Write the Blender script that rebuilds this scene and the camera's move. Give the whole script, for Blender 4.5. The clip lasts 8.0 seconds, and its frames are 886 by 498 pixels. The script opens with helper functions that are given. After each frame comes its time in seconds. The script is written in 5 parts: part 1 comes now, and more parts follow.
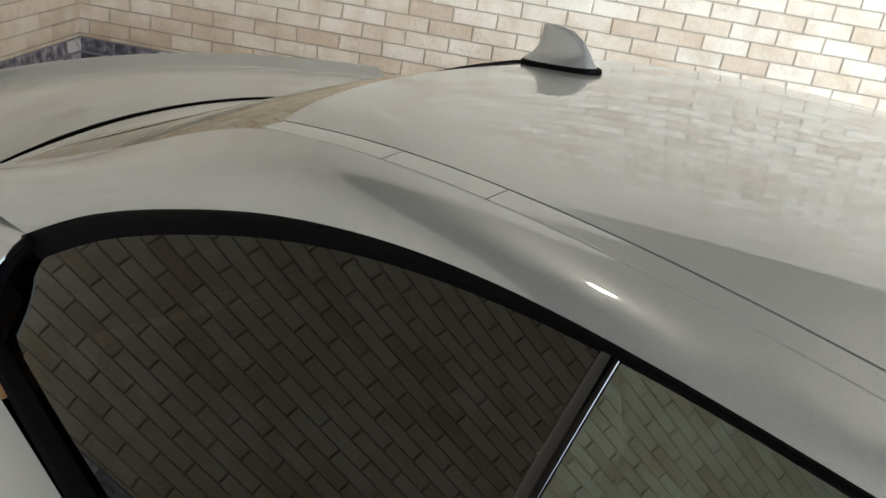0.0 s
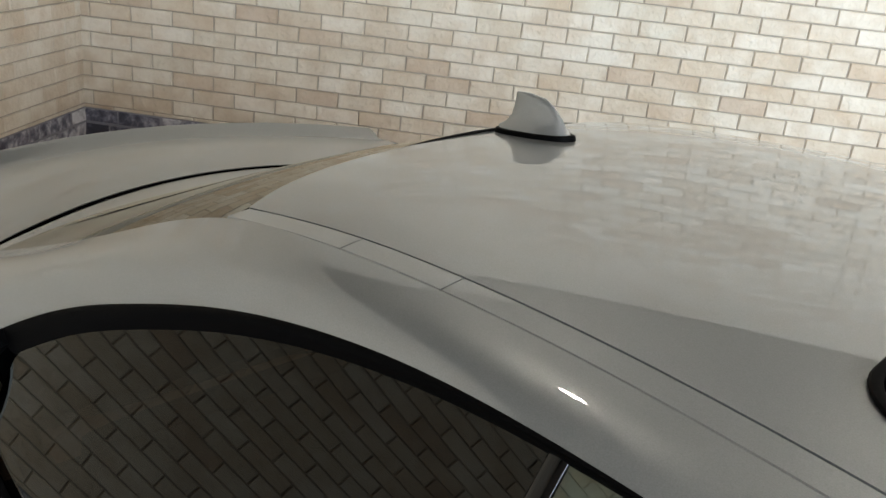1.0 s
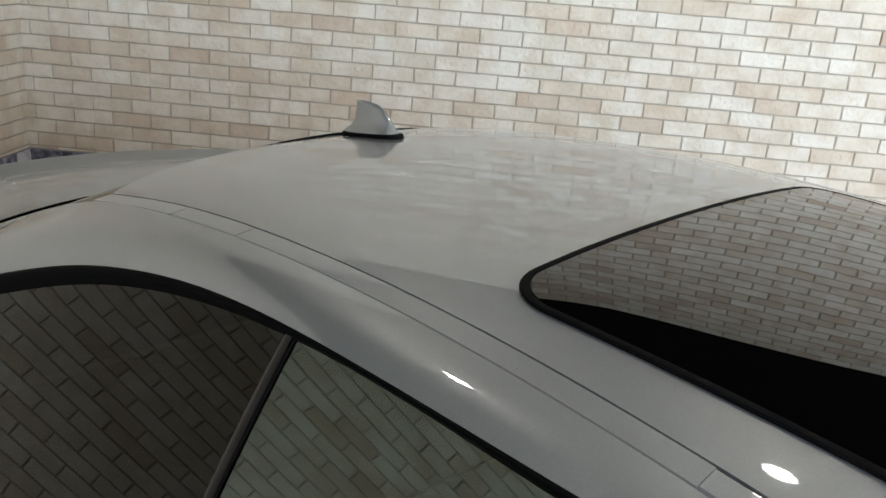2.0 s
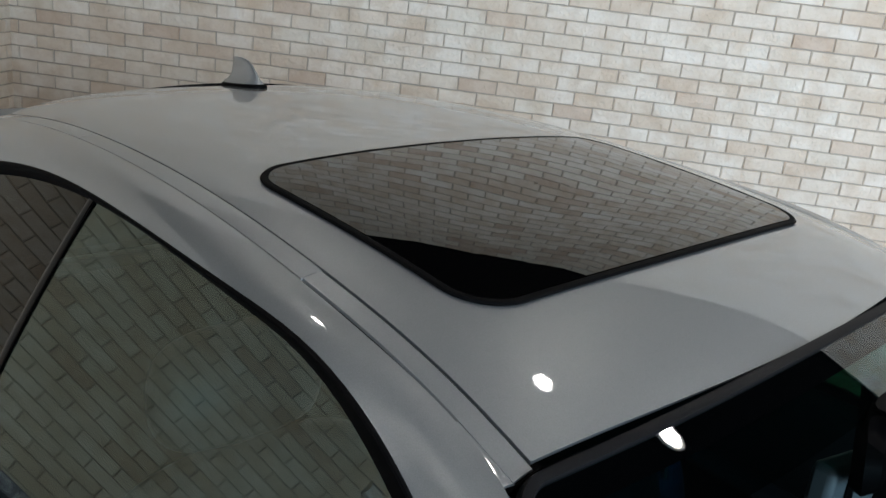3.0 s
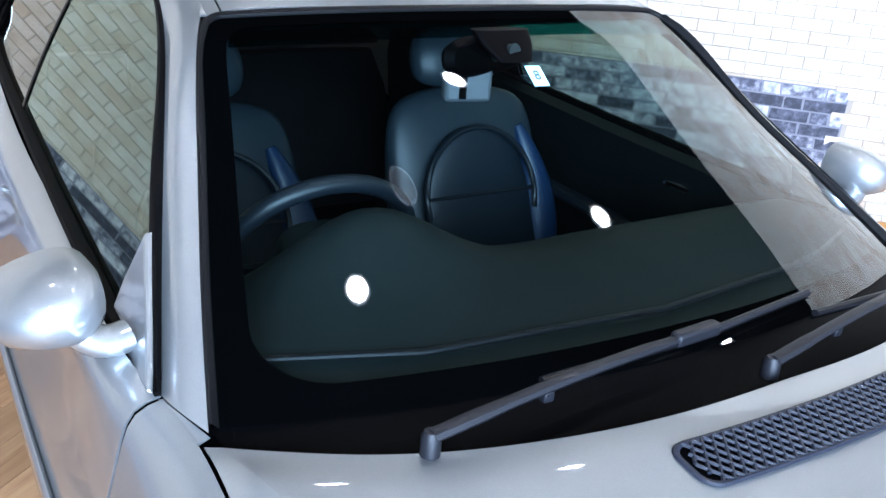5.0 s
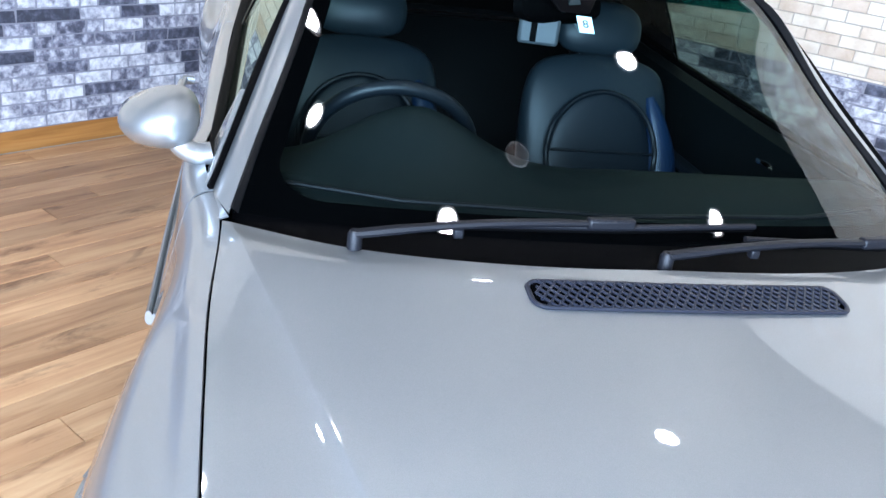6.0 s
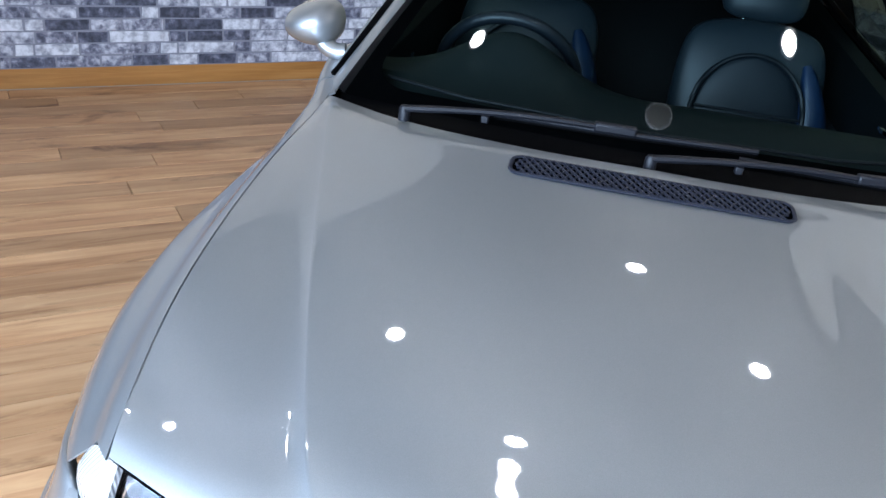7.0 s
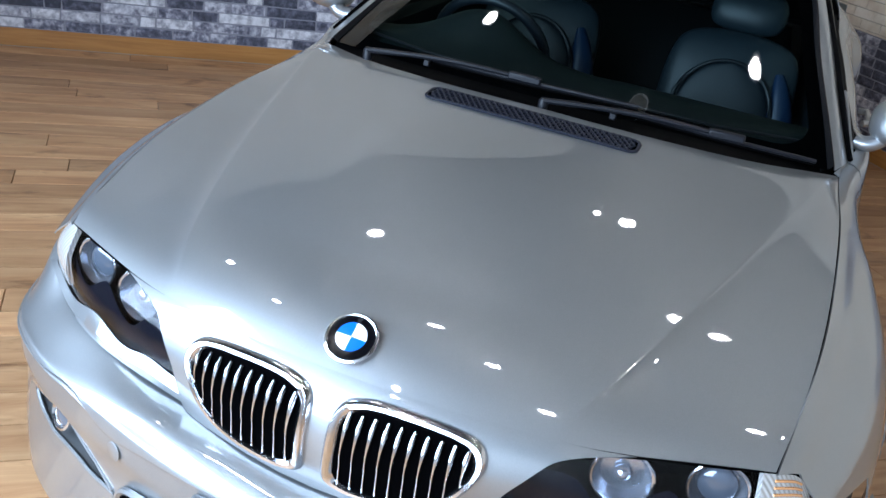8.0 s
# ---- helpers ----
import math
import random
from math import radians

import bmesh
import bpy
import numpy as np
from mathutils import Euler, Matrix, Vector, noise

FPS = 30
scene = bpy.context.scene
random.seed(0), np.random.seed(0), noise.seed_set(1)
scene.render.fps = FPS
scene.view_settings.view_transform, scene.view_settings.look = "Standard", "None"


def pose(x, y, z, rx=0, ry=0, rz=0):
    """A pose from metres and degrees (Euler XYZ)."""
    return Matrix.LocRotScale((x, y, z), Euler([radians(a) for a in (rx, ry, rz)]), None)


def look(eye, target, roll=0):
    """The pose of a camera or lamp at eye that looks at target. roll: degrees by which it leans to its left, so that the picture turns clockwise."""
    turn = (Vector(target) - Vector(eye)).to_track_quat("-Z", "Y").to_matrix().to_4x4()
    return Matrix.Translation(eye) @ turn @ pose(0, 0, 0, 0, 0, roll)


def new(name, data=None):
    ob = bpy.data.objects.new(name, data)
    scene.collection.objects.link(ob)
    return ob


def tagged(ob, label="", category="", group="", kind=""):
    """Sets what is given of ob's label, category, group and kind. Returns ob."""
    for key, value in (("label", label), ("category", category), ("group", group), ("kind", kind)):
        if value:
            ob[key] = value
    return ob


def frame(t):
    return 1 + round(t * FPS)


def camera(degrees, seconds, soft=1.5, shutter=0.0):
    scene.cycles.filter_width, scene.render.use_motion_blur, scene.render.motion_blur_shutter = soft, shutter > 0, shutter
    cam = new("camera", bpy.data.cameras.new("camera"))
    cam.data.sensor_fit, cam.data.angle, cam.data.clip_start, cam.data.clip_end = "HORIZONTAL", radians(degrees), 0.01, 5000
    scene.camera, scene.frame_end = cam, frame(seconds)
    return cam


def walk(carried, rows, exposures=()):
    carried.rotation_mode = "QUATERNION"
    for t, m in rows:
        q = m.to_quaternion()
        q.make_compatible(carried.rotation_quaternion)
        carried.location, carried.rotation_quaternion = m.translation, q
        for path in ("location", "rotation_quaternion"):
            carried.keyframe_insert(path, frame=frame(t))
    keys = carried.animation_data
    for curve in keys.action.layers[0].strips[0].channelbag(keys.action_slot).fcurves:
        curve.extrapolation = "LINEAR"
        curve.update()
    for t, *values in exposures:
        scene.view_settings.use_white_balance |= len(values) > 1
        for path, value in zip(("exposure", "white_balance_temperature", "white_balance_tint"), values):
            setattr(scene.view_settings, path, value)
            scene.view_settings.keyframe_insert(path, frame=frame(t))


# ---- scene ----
cam = camera(53.96, 8.0)
PATH = [
    (0, pose(-0.1846, -0.9946, 1.5994, 65.868, -8.563, 46.118)),
    (0.5, pose(-0.2030, -0.9610, 1.6346, 67.648, -7.437, 46.188)),
    (1, pose(-0.1679, -0.9416, 1.6401, 68.657, -5.891, 46.355)),
    (1.2, pose(-0.1309, -0.9241, 1.6378, 69.252, -5.226, 46.534)),
    (2.3, pose(0.2678, -0.9938, 1.6604, 71.865, -4.189, 43.650)),
    (2.5, pose(0.3449, -1.0012, 1.6661, 71.666, -4.471, 43.670)),
    (3, pose(0.6144, -0.9786, 1.6547, 71.365, -6.458, 45.727)),
    (3.5, pose(0.8793, -1.0217, 1.6242, 71.787, -6.111, 47.321)),
    (4, pose(1.1353, -1.0393, 1.5879, 70.353, -5.823, 48.931)),
    (4.5, pose(1.4256, -0.9766, 1.5418, 68.774, -5.763, 53.581)),
    (5, pose(1.7133, -0.9424, 1.4995, 67.164, -4.043, 58.682)),
    (5.2, pose(1.8232, -0.9184, 1.4959, 66.291, -4.445, 61.192)),
    (6.3, pose(2.4143, -0.5304, 1.4766, 64.997, -7.376, 85.970)),
    (6.5, pose(2.4925, -0.4539, 1.4867, 63.816, -7.618, 89.234)),
    (7, pose(2.7150, -0.1524, 1.5004, 62.744, -6.481, 101.232)),
    (7.5, pose(2.9190, 0.1600, 1.5020, 63.076, -7.089, 107.230)),
    (8, pose(3.1135, 0.4397, 1.5044, 63.665, -9.041, 111.637)),
]
WB = [(0, 0.15, 6850, 12), (0.5, -0.05, 6900, 12), (1.2, -0.2, 6850, 12), (2.3, -0.35, 6450, 12), (2.6, -0.42, 6400, 12), (3, -0.68, 6300, 13), (3.5, -0.6, 6250, 14), (4, 0.25, 5900, 15), (4.5, 0.5, 5650, 16), (5.2, 0.62, 5600, 16), (6.5, 0.18, 5850, 16), (7, -0.28, 5850, 16), (7.5, -0.42, 5850, 15), (8, -0.65, 5900, 14)]
walk(cam, PATH, WB)

# ---- light ----
world = bpy.data.worlds.new("world")
scene.world = world
world.use_nodes = True
world.node_tree.nodes["Background"].inputs["Color"].default_value = (0.75, 0.85, 1.0, 1)
world.node_tree.nodes["Background"].inputs["Strength"].default_value = 0.6
scene.view_settings.exposure = 0.0

# Room plan: corner, direction of the long brick wall (a) and of the side wall (b)
CORNER = Vector((-3.775, 0.534, 0))
YAW = math.atan2(0.626, 0.780)
A = Vector((math.cos(YAW), math.sin(YAW), 0))
B = Vector((math.sin(YAW), -math.cos(YAW), 0))
LEN_A, LEN_B, HEIGHT = 8.2, 6.4, 3.25


def plan(s, w, z=0.0):
    """A point s along the brick wall, w out from it."""
    return CORNER + A * s + B * w + Vector((0, 0, z))


# ---- materials ----
def material(name, color, rough=0.5, metal=0.0, **inputs):
    m = bpy.data.materials.new(name)
    m.use_nodes = True
    b = m.node_tree.nodes["Principled BSDF"]
    b.inputs["Base Color"].default_value = (*color, 1)
    b.inputs["Roughness"].default_value = rough
    b.inputs["Metallic"].default_value = metal
    for k, v in inputs.items():
        b.inputs[k.replace("_", " ")].default_value = v
    return m


def node(m, kind, **values):
    n = m.node_tree.nodes.new(kind)
    for k, v in values.items():
        if k in n.inputs:
            n.inputs[k].default_value = v
    return n


def link(m, a, b):
    m.node_tree.links.new(a, b)


def ramp(m, stops):
    r = m.node_tree.nodes.new("ShaderNodeValToRGB")
    e = r.color_ramp.elements
    while len(e) < len(stops):
        e.new(0.5)
    for q, (p, c) in zip(e, stops):
        q.position, q.color = p, (*c, 1)
    return r


def bumped(m, scale, strength, distance=0.002, detail=6.0, base=None):
    """Fine relief from noise in the object's own space."""
    co = node(m, "ShaderNodeTexCoord")
    nz = node(m, "ShaderNodeTexNoise", Scale=scale, Detail=detail)
    link(m, co.outputs["Object"], nz.inputs["Vector"])
    bp = node(m, "ShaderNodeBump", Strength=strength, Distance=distance)
    link(m, nz.outputs["Fac"], bp.inputs["Height"])
    link(m, bp.outputs["Normal"], m.node_tree.nodes["Principled BSDF"].inputs["Normal"])
    return co, nz


def piece_material(name, stops, islands, rough=0.75, scale=14.0, dark=0.75, bump=0.5, dist=0.004, tint=(1, 1, 1), mottle=0.0):
    """Bricks or stones: each piece takes its own colour, with blotches and grain over it."""
    m = material(name, (0.5, 0.5, 0.5), rough)
    b = m.node_tree.nodes["Principled BSDF"]
    if islands:
        src = node(m, "ShaderNodeNewGeometry").outputs["Random Per Island"]
    else:
        src = node(m, "ShaderNodeObjectInfo").outputs["Random"]
    r = ramp(m, stops)
    co = node(m, "ShaderNodeNewGeometry")
    n1 = node(m, "ShaderNodeTexNoise", Scale=scale, Detail=5.0, Roughness=0.6)
    n2 = node(m, "ShaderNodeTexNoise", Scale=scale * 6, Detail=6.0)
    for n in (n1, n2):
        link(m, co.outputs["Position"], n.inputs["Vector"])
    # the piece's own tone, broken up by blotches
    mot = node(m, "ShaderNodeMath")
    mot.operation = "MULTIPLY_ADD"
    mot.inputs[1].default_value = mottle
    off = node(m, "ShaderNodeMath")
    off.operation = "SUBTRACT"
    off.inputs[1].default_value = mottle * 0.5
    link(m, src, off.inputs[0])
    link(m, n1.outputs["Fac"], mot.inputs[0])
    link(m, off.outputs[0], mot.inputs[2])
    link(m, mot.outputs[0], r.inputs["Fac"])
    g = ramp(m, [(0.35, tuple(dark * c for c in tint)), (0.62, (1, 1, 1))])
    link(m, n1.outputs["Fac"], g.inputs["Fac"])
    mix = node(m, "ShaderNodeMix")
    mix.data_type, mix.blend_type = "RGBA", "MULTIPLY"
    mix.inputs["Factor"].default_value = 1.0
    link(m, r.outputs["Color"], mix.inputs["A"])
    link(m, g.outputs["Color"], mix.inputs["B"])
    link(m, mix.outputs["Result"], b.inputs["Base Color"])
    add = node(m, "ShaderNodeMath")
    link(m, n1.outputs["Fac"], add.inputs[0])
    link(m, n2.outputs["Fac"], add.inputs[1])
    bp = node(m, "ShaderNodeBump", Strength=bump, Distance=dist)
    link(m, add.outputs[0], bp.inputs["Height"])
    link(m, bp.outputs["Normal"], b.inputs["Normal"])
    return m


BRICK = [(0.0, (0.58, 0.47, 0.37)), (0.14, (0.66, 0.57, 0.46)), (0.45, (0.71, 0.64, 0.54)), (0.75, (0.77, 0.71, 0.62)), (1.0, (0.69, 0.63, 0.53))]
STONE = [(0.0, (0.05, 0.053, 0.078)), (0.30, (0.11, 0.115, 0.16)), (0.47, (0.22, 0.22, 0.28)), (0.66, (0.44, 0.44, 0.50)), (1.0, (0.72, 0.72, 0.76))]
brick_single = piece_material("brick_single", BRICK, False, dark=0.84, scale=9.0, tint=(1.0, 0.93, 0.86), bump=0.8, dist=0.006)
brick_joined = piece_material("brick_joined", BRICK, True, dark=0.84, scale=9.0, tint=(1.0, 0.93, 0.86), bump=0.8, dist=0.006)
stone_single = piece_material("stone_single", STONE, False, dark=0.7, scale=26.0, mottle=1.5)
stone_joined = piece_material("stone_joined", STONE, True, dark=0.7, scale=26.0, mottle=1.5)
mortar = material("mortar", (0.40, 0.345, 0.285), 0.9)
bumped(mortar, 120, 0.4)
dado_mortar = material("dado_mortar", (0.24, 0.24, 0.28), 0.9)
bumped(dado_mortar, 120, 0.4)
ceiling_paint = material("ceiling_paint", (0.003, 0.003, 0.0033), 0.9, Specular_IOR_Level=0.05)
bumped(ceiling_paint, 60, 0.3)
closing_wall = material("closing_wall", (0.30, 0.29, 0.28), 0.8)
bumped(closing_wall, 90, 0.2)


def wood(name, stops, rough, across=26.0, along=1.6, knots=False):
    m = material(name, (0.4, 0.25, 0.14), rough)
    b = m.node_tree.nodes["Principled BSDF"]
    co = node(m, "ShaderNodeTexCoord")
    rnd = node(m, "ShaderNodeObjectInfo")
    shift = node(m, "ShaderNodeVectorMath")
    shift.operation = "ADD"
    scl = node(m, "ShaderNodeMath")
    scl.operation = "MULTIPLY"
    scl.inputs[1].default_value = 37.0
    link(m, rnd.outputs["Random"], scl.inputs[0])
    link(m, co.outputs["Object"], shift.inputs[0])
    link(m, scl.outputs[0], shift.inputs[1])
    mp = node(m, "ShaderNodeMapping")
    mp.inputs["Scale"].default_value = (along, across, across)
    link(m, shift.outputs[0], mp.inputs["Vector"])
    nz = node(m, "ShaderNodeTexNoise", Scale=1.0, Detail=8.0, Roughness=0.62, Distortion=0.8)
    link(m, mp.outputs["Vector"], nz.inputs["Vector"])
    r = ramp(m, stops)
    link(m, nz.outputs["Fac"], r.inputs["Fac"])
    tone = ramp(m, [(0.0, (0.74, 0.72, 0.70)), (0.5, (0.90, 0.90, 0.90)), (1.0, (1.08, 1.06, 1.04))])
    link(m, rnd.outputs["Random"], tone.inputs["Fac"])
    mix = node(m, "ShaderNodeMix")
    mix.data_type, mix.blend_type = "RGBA", "MULTIPLY"
    mix.inputs["Factor"].default_value = 1.0
    link(m, r.outputs["Color"], mix.inputs["A"])
    link(m, tone.outputs["Color"], mix.inputs["B"])
    last = mix.outputs["Result"]
    if knots:
        # scattered dark knots, drawn out along the grain, and a slow change of tone
        mk = node(m, "ShaderNodeMapping")
        mk.inputs["Scale"].default_value = (2.2, 7.0, 7.0)
        link(m, shift.outputs[0], mk.inputs["Vector"])
        for sc, lo, hi, c in ((1.0, 0.57, 0.70, (0.40, 0.34, 0.30)), (0.35, 0.42, 0.62, (0.82, 0.79, 0.76))):
            kn = node(m, "ShaderNodeTexNoise", Scale=sc, Detail=5.0, Roughness=0.65, Distortion=0.5)
            link(m, mk.outputs["Vector"], kn.inputs["Vector"])
            kr = ramp(m, [(lo, (1, 1, 1)), (hi, c)])
            link(m, kn.outputs["Fac"], kr.inputs["Fac"])
            mm = node(m, "ShaderNodeMix")
            mm.data_type, mm.blend_type = "RGBA", "MULTIPLY"
            mm.inputs["Factor"].default_value = 1.0
            link(m, last, mm.inputs["A"])
            link(m, kr.outputs["Color"], mm.inputs["B"])
            last = mm.outputs["Result"]
    link(m, last, b.inputs["Base Color"])
    bp = node(m, "ShaderNodeBump", Strength=0.25, Distance=0.001)
    link(m, nz.outputs["Fac"], bp.inputs["Height"])
    link(m, bp.outputs["Normal"], b.inputs["Normal"])
    return m


plank_wood = wood("plank_wood", [(0.22, (0.24, 0.112, 0.048)), (0.40, (0.48, 0.258, 0.122)), (0.58, (0.60, 0.360, 0.182)), (0.78, (0.70, 0.46, 0.25))], 0.45, across=20.0, knots=True)
base_wood = wood("base_wood", [(0.3, (0.36, 0.15, 0.035)), (0.55, (0.52, 0.24, 0.06)), (0.75, (0.60, 0.31, 0.10))], 0.45)
gap_dark = material("gap_dark", (0.03, 0.02, 0.015), 0.9)

# Silver metallic paint under clear coat
paint = material("silver_paint", (0.283, 0.297, 0.307), 0.46, 0.80, Coat_Weight=1.0, Coat_Roughness=0.003, Coat_IOR=1.8)
_b = paint.node_tree.nodes["Principled BSDF"]
_co = node(paint, "ShaderNodeTexCoord")
_fl = node(paint, "ShaderNodeTexNoise", Scale=900.0, Detail=2.0)
link(paint, _co.outputs["Object"], _fl.inputs["Vector"])
_r = ramp(paint, [(0.3, (0.262, 0.275, 0.284)), (0.7, (0.305, 0.319, 0.330))])
link(paint, _fl.outputs["Fac"], _r.inputs["Fac"])
link(paint, _r.outputs["Color"], _b.inputs["Base Color"])
rubber = material("rubber", (0.0012, 0.0012, 0.0014), 0.6, Specular_IOR_Level=0.04)
bumped(rubber, 300, 0.2, 0.0005)
black_plastic = material("black_plastic", (0.001, 0.001, 0.0012), 0.5, Specular_IOR_Level=0.02)
bumped(black_plastic, 400, 0.25, 0.0005)
blade_plastic = material("blade_plastic", (0.007, 0.0075, 0.010), 0.45, Specular_IOR_Level=0.25)
grille_plastic = material("grille_plastic", (0.010, 0.012, 0.020), 0.4, Specular_IOR_Level=0.3)
# flat near-black, also standing in for shade inside gaps, grilles and intakes
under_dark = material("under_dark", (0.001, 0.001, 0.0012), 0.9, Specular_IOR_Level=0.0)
chrome = material("chrome", (0.86, 0.87, 0.89), 0.06, 1.0)
satin_chrome = material("satin_chrome", (0.72, 0.73, 0.76), 0.20, 1.0)
bezel_black = material("bezel_black", (0.002, 0.003, 0.007), 0.6, Specular_IOR_Level=0.05)
reflector = material("reflector", (0.42, 0.44, 0.48), 0.22, 0.8)
projector_glass = material("projector_glass", (0.10, 0.12, 0.15), 0.12, 0.3, Coat_Weight=1.0)
seal_grey = material("seal_grey", (0.003, 0.003, 0.0036), 0.5, Specular_IOR_Level=0.12)
bumped(seal_grey, 300, 0.2, 0.0005)
gloss_black = material("gloss_black", (0.001, 0.001, 0.0011), 0.0, 0.0, Specular_IOR_Level=0.4)
# specular tint adds the warm tone of the mirrored brick wall
roof_glass = material("roof_glass", (0.001, 0.001, 0.0011), 0.0, 0.0, Specular_IOR_Level=0.52, Specular_Tint=(1.0, 0.88, 0.66, 1.0))
dash_plastic = material("dash_plastic", (0.0078, 0.0122, 0.0126), 0.5, Specular_IOR_Level=0.12)
bumped(dash_plastic, 500, 0.12, 0.0004)
leather = material("leather", (0.007, 0.010, 0.014), 0.38, Specular_IOR_Level=0.3)
bumped(leather, 350, 0.35, 0.0008)
leather_mid = material("leather_mid", (0.008, 0.013, 0.019), 0.42, Specular_IOR_Level=0.3)
bumped(leather_mid, 350, 0.35, 0.0008)
leather_light = material("leather_light", (0.015, 0.023, 0.030), 0.38, Specular_IOR_Level=0.35)
bumped(leather_light, 350, 0.35, 0.0008)
headliner_cloth = material("headliner_cloth", (0.004, 0.004, 0.0045), 0.9, Specular_IOR_Level=0.1)
bumped(headliner_cloth, 600, 0.4, 0.0006)
tyre_rubber = material("tyre_rubber", (0.02, 0.02, 0.02), 0.75)
alloy = material("alloy", (0.55, 0.55, 0.57), 0.3, 0.9)
sticker_white = material("sticker_white", (0.42, 0.78, 0.82), 0.6)
sticker_ink = material("sticker_ink", (0.01, 0.01, 0.015), 0.6)
# blue of the reflected light, put into the leather's base colour
blue_sheen_leather = material("blue_sheen_leather", (0.008, 0.026, 0.070), 0.4)
bumped(blue_sheen_leather, 350, 0.35, 0.0008)
unit_grey = material("unit_grey", (0.065, 0.072, 0.080), 0.45)
lining_plastic = material("lining_plastic", (0.0030, 0.0045, 0.0050), 0.5, Specular_IOR_Level=0.12)
bumped(lining_plastic, 500, 0.12, 0.0004)
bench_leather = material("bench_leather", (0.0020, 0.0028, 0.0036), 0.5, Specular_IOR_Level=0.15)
bumped(bench_leather, 350, 0.3, 0.0008)
amber = material("amber", (0.66, 0.33, 0.14), 0.25, Coat_Weight=0.6)
clear_ridged = material("clear_ridged", (0.40, 0.39, 0.37), 0.2, 0.0, Coat_Weight=1.0)
_w = node(clear_ridged, "ShaderNodeTexWave", Scale=55.0)
_p = node(clear_ridged, "ShaderNodeBump", Strength=0.6, Distance=0.002)
_g = node(clear_ridged, "ShaderNodeNewGeometry")
link(clear_ridged, _g.outputs["Position"], _w.inputs["Vector"])
link(clear_ridged, _w.outputs["Fac"], _p.inputs["Height"])
link(clear_ridged, _p.outputs["Normal"], clear_ridged.node_tree.nodes["Principled BSDF"].inputs["Normal"])
emblem_black = material("emblem_black", (0.002, 0.002, 0.003), 0.2, Specular_IOR_Level=0.15)
emblem_blue = material("emblem_blue", (0.01, 0.13, 0.62), 0.15, Coat_Weight=1.0)
emblem_white = material("emblem_white", (0.85, 0.86, 0.88), 0.15, Coat_Weight=1.0)


def pane(name, tint, ior=1.5, sheen=(1, 1, 1)):
    """Thin sheet glass: clear with a tint, mirror-sharp reflection by Fresnel."""
    m = bpy.data.materials.new(name)
    m.use_nodes = True
    t = m.node_tree
    t.nodes.clear()
    out = t.nodes.new("ShaderNodeOutputMaterial")
    tr = t.nodes.new("ShaderNodeBsdfTransparent")
    tr.inputs["Color"].default_value = (*tint, 1)
    gl = t.nodes.new("ShaderNodeBsdfGlossy")
    gl.inputs["Roughness"].default_value = 0.0
    gl.inputs["Color"].default_value = (*sheen, 1)
    lw = t.nodes.new("ShaderNodeLayerWeight")
    lw.inputs["Blend"].default_value = 0.5
    pw = t.nodes.new("ShaderNodeMath")
    pw.operation = "POWER"
    pw.inputs[1].default_value = 5.0
    f0 = ((ior - 1) / (ior + 1)) ** 2 * 1.8
    ma = t.nodes.new("ShaderNodeMath")
    ma.operation = "MULTIPLY_ADD"
    ma.inputs[1].default_value, ma.inputs[2].default_value = 1 - f0, f0
    mx = t.nodes.new("ShaderNodeMixShader")
    t.links.new(lw.outputs["Facing"], pw.inputs[0])
    t.links.new(pw.outputs[0], ma.inputs[0])
    t.links.new(ma.outputs[0], mx.inputs[0])
    t.links.new(tr.outputs[0], mx.inputs[1])
    t.links.new(gl.outputs[0], mx.inputs[2])
    t.links.new(mx.outputs[0], out.inputs["Surface"])
    return m


screen_glass = pane("screen_glass", (0.66, 0.76, 0.76), 1.5)
band_glass = pane("band_glass", (0.030, 0.270, 0.270), 1.55)
side_glass_mat = pane("side_glass", (0.30, 0.38, 0.33), 1.62, (0.88, 1.0, 0.86))
privacy_glass = pane("privacy_glass", (0.02, 0.02, 0.018), 1.27, (1.0, 0.96, 0.86))
lamp_lens = pane("lamp_lens", (0.96, 0.97, 1.0), 1.27)


def glow(name, color, strength):
    m = bpy.data.materials.new(name)
    m.use_nodes = True
    b = m.node_tree.nodes["Principled BSDF"]
    b.inputs["Base Color"].default_value = (0.8, 0.8, 0.8, 1)
    b.inputs["Emission Color"].default_value = (*color, 1)
    b.inputs["Emission Strength"].default_value = strength
    return m


led_glow = glow("led_glow", (1.0, 0.94, 0.83), 255.0)
dish_glow = glow("dish_glow", (1.0, 0.95, 0.87), 20.0)


# ---- mesh helpers ----
def natural(ts, ps, q):
    """Natural cubic spline through points ps at parameters ts, read at q."""
    ts, ps, q = np.asarray(ts, float), np.asarray(ps, float), np.asarray(q, float)
    n = len(ts)
    if n == 2:
        w = ((q - ts[0]) / (ts[1] - ts[0]))[:, None]
        return ps[0] * (1 - w) + ps[1] * w
    h = np.diff(ts)
    m = np.zeros((n, n))
    r = np.zeros((n, ps.shape[1]))
    m[0, 0] = m[-1, -1] = 1
    for i in range(1, n - 1):
        m[i, i - 1], m[i, i], m[i, i + 1] = h[i - 1], 2 * (h[i - 1] + h[i]), h[i]
        r[i] = 6 * ((ps[i + 1] - ps[i]) / h[i] - (ps[i] - ps[i - 1]) / h[i - 1])
    k = np.linalg.solve(m, r)
    i = np.clip(np.searchsorted(ts, q) - 1, 0, n - 2)
    d0, d1, hh = (q - ts[i])[:, None], (ts[i + 1] - q)[:, None], h[i][:, None]
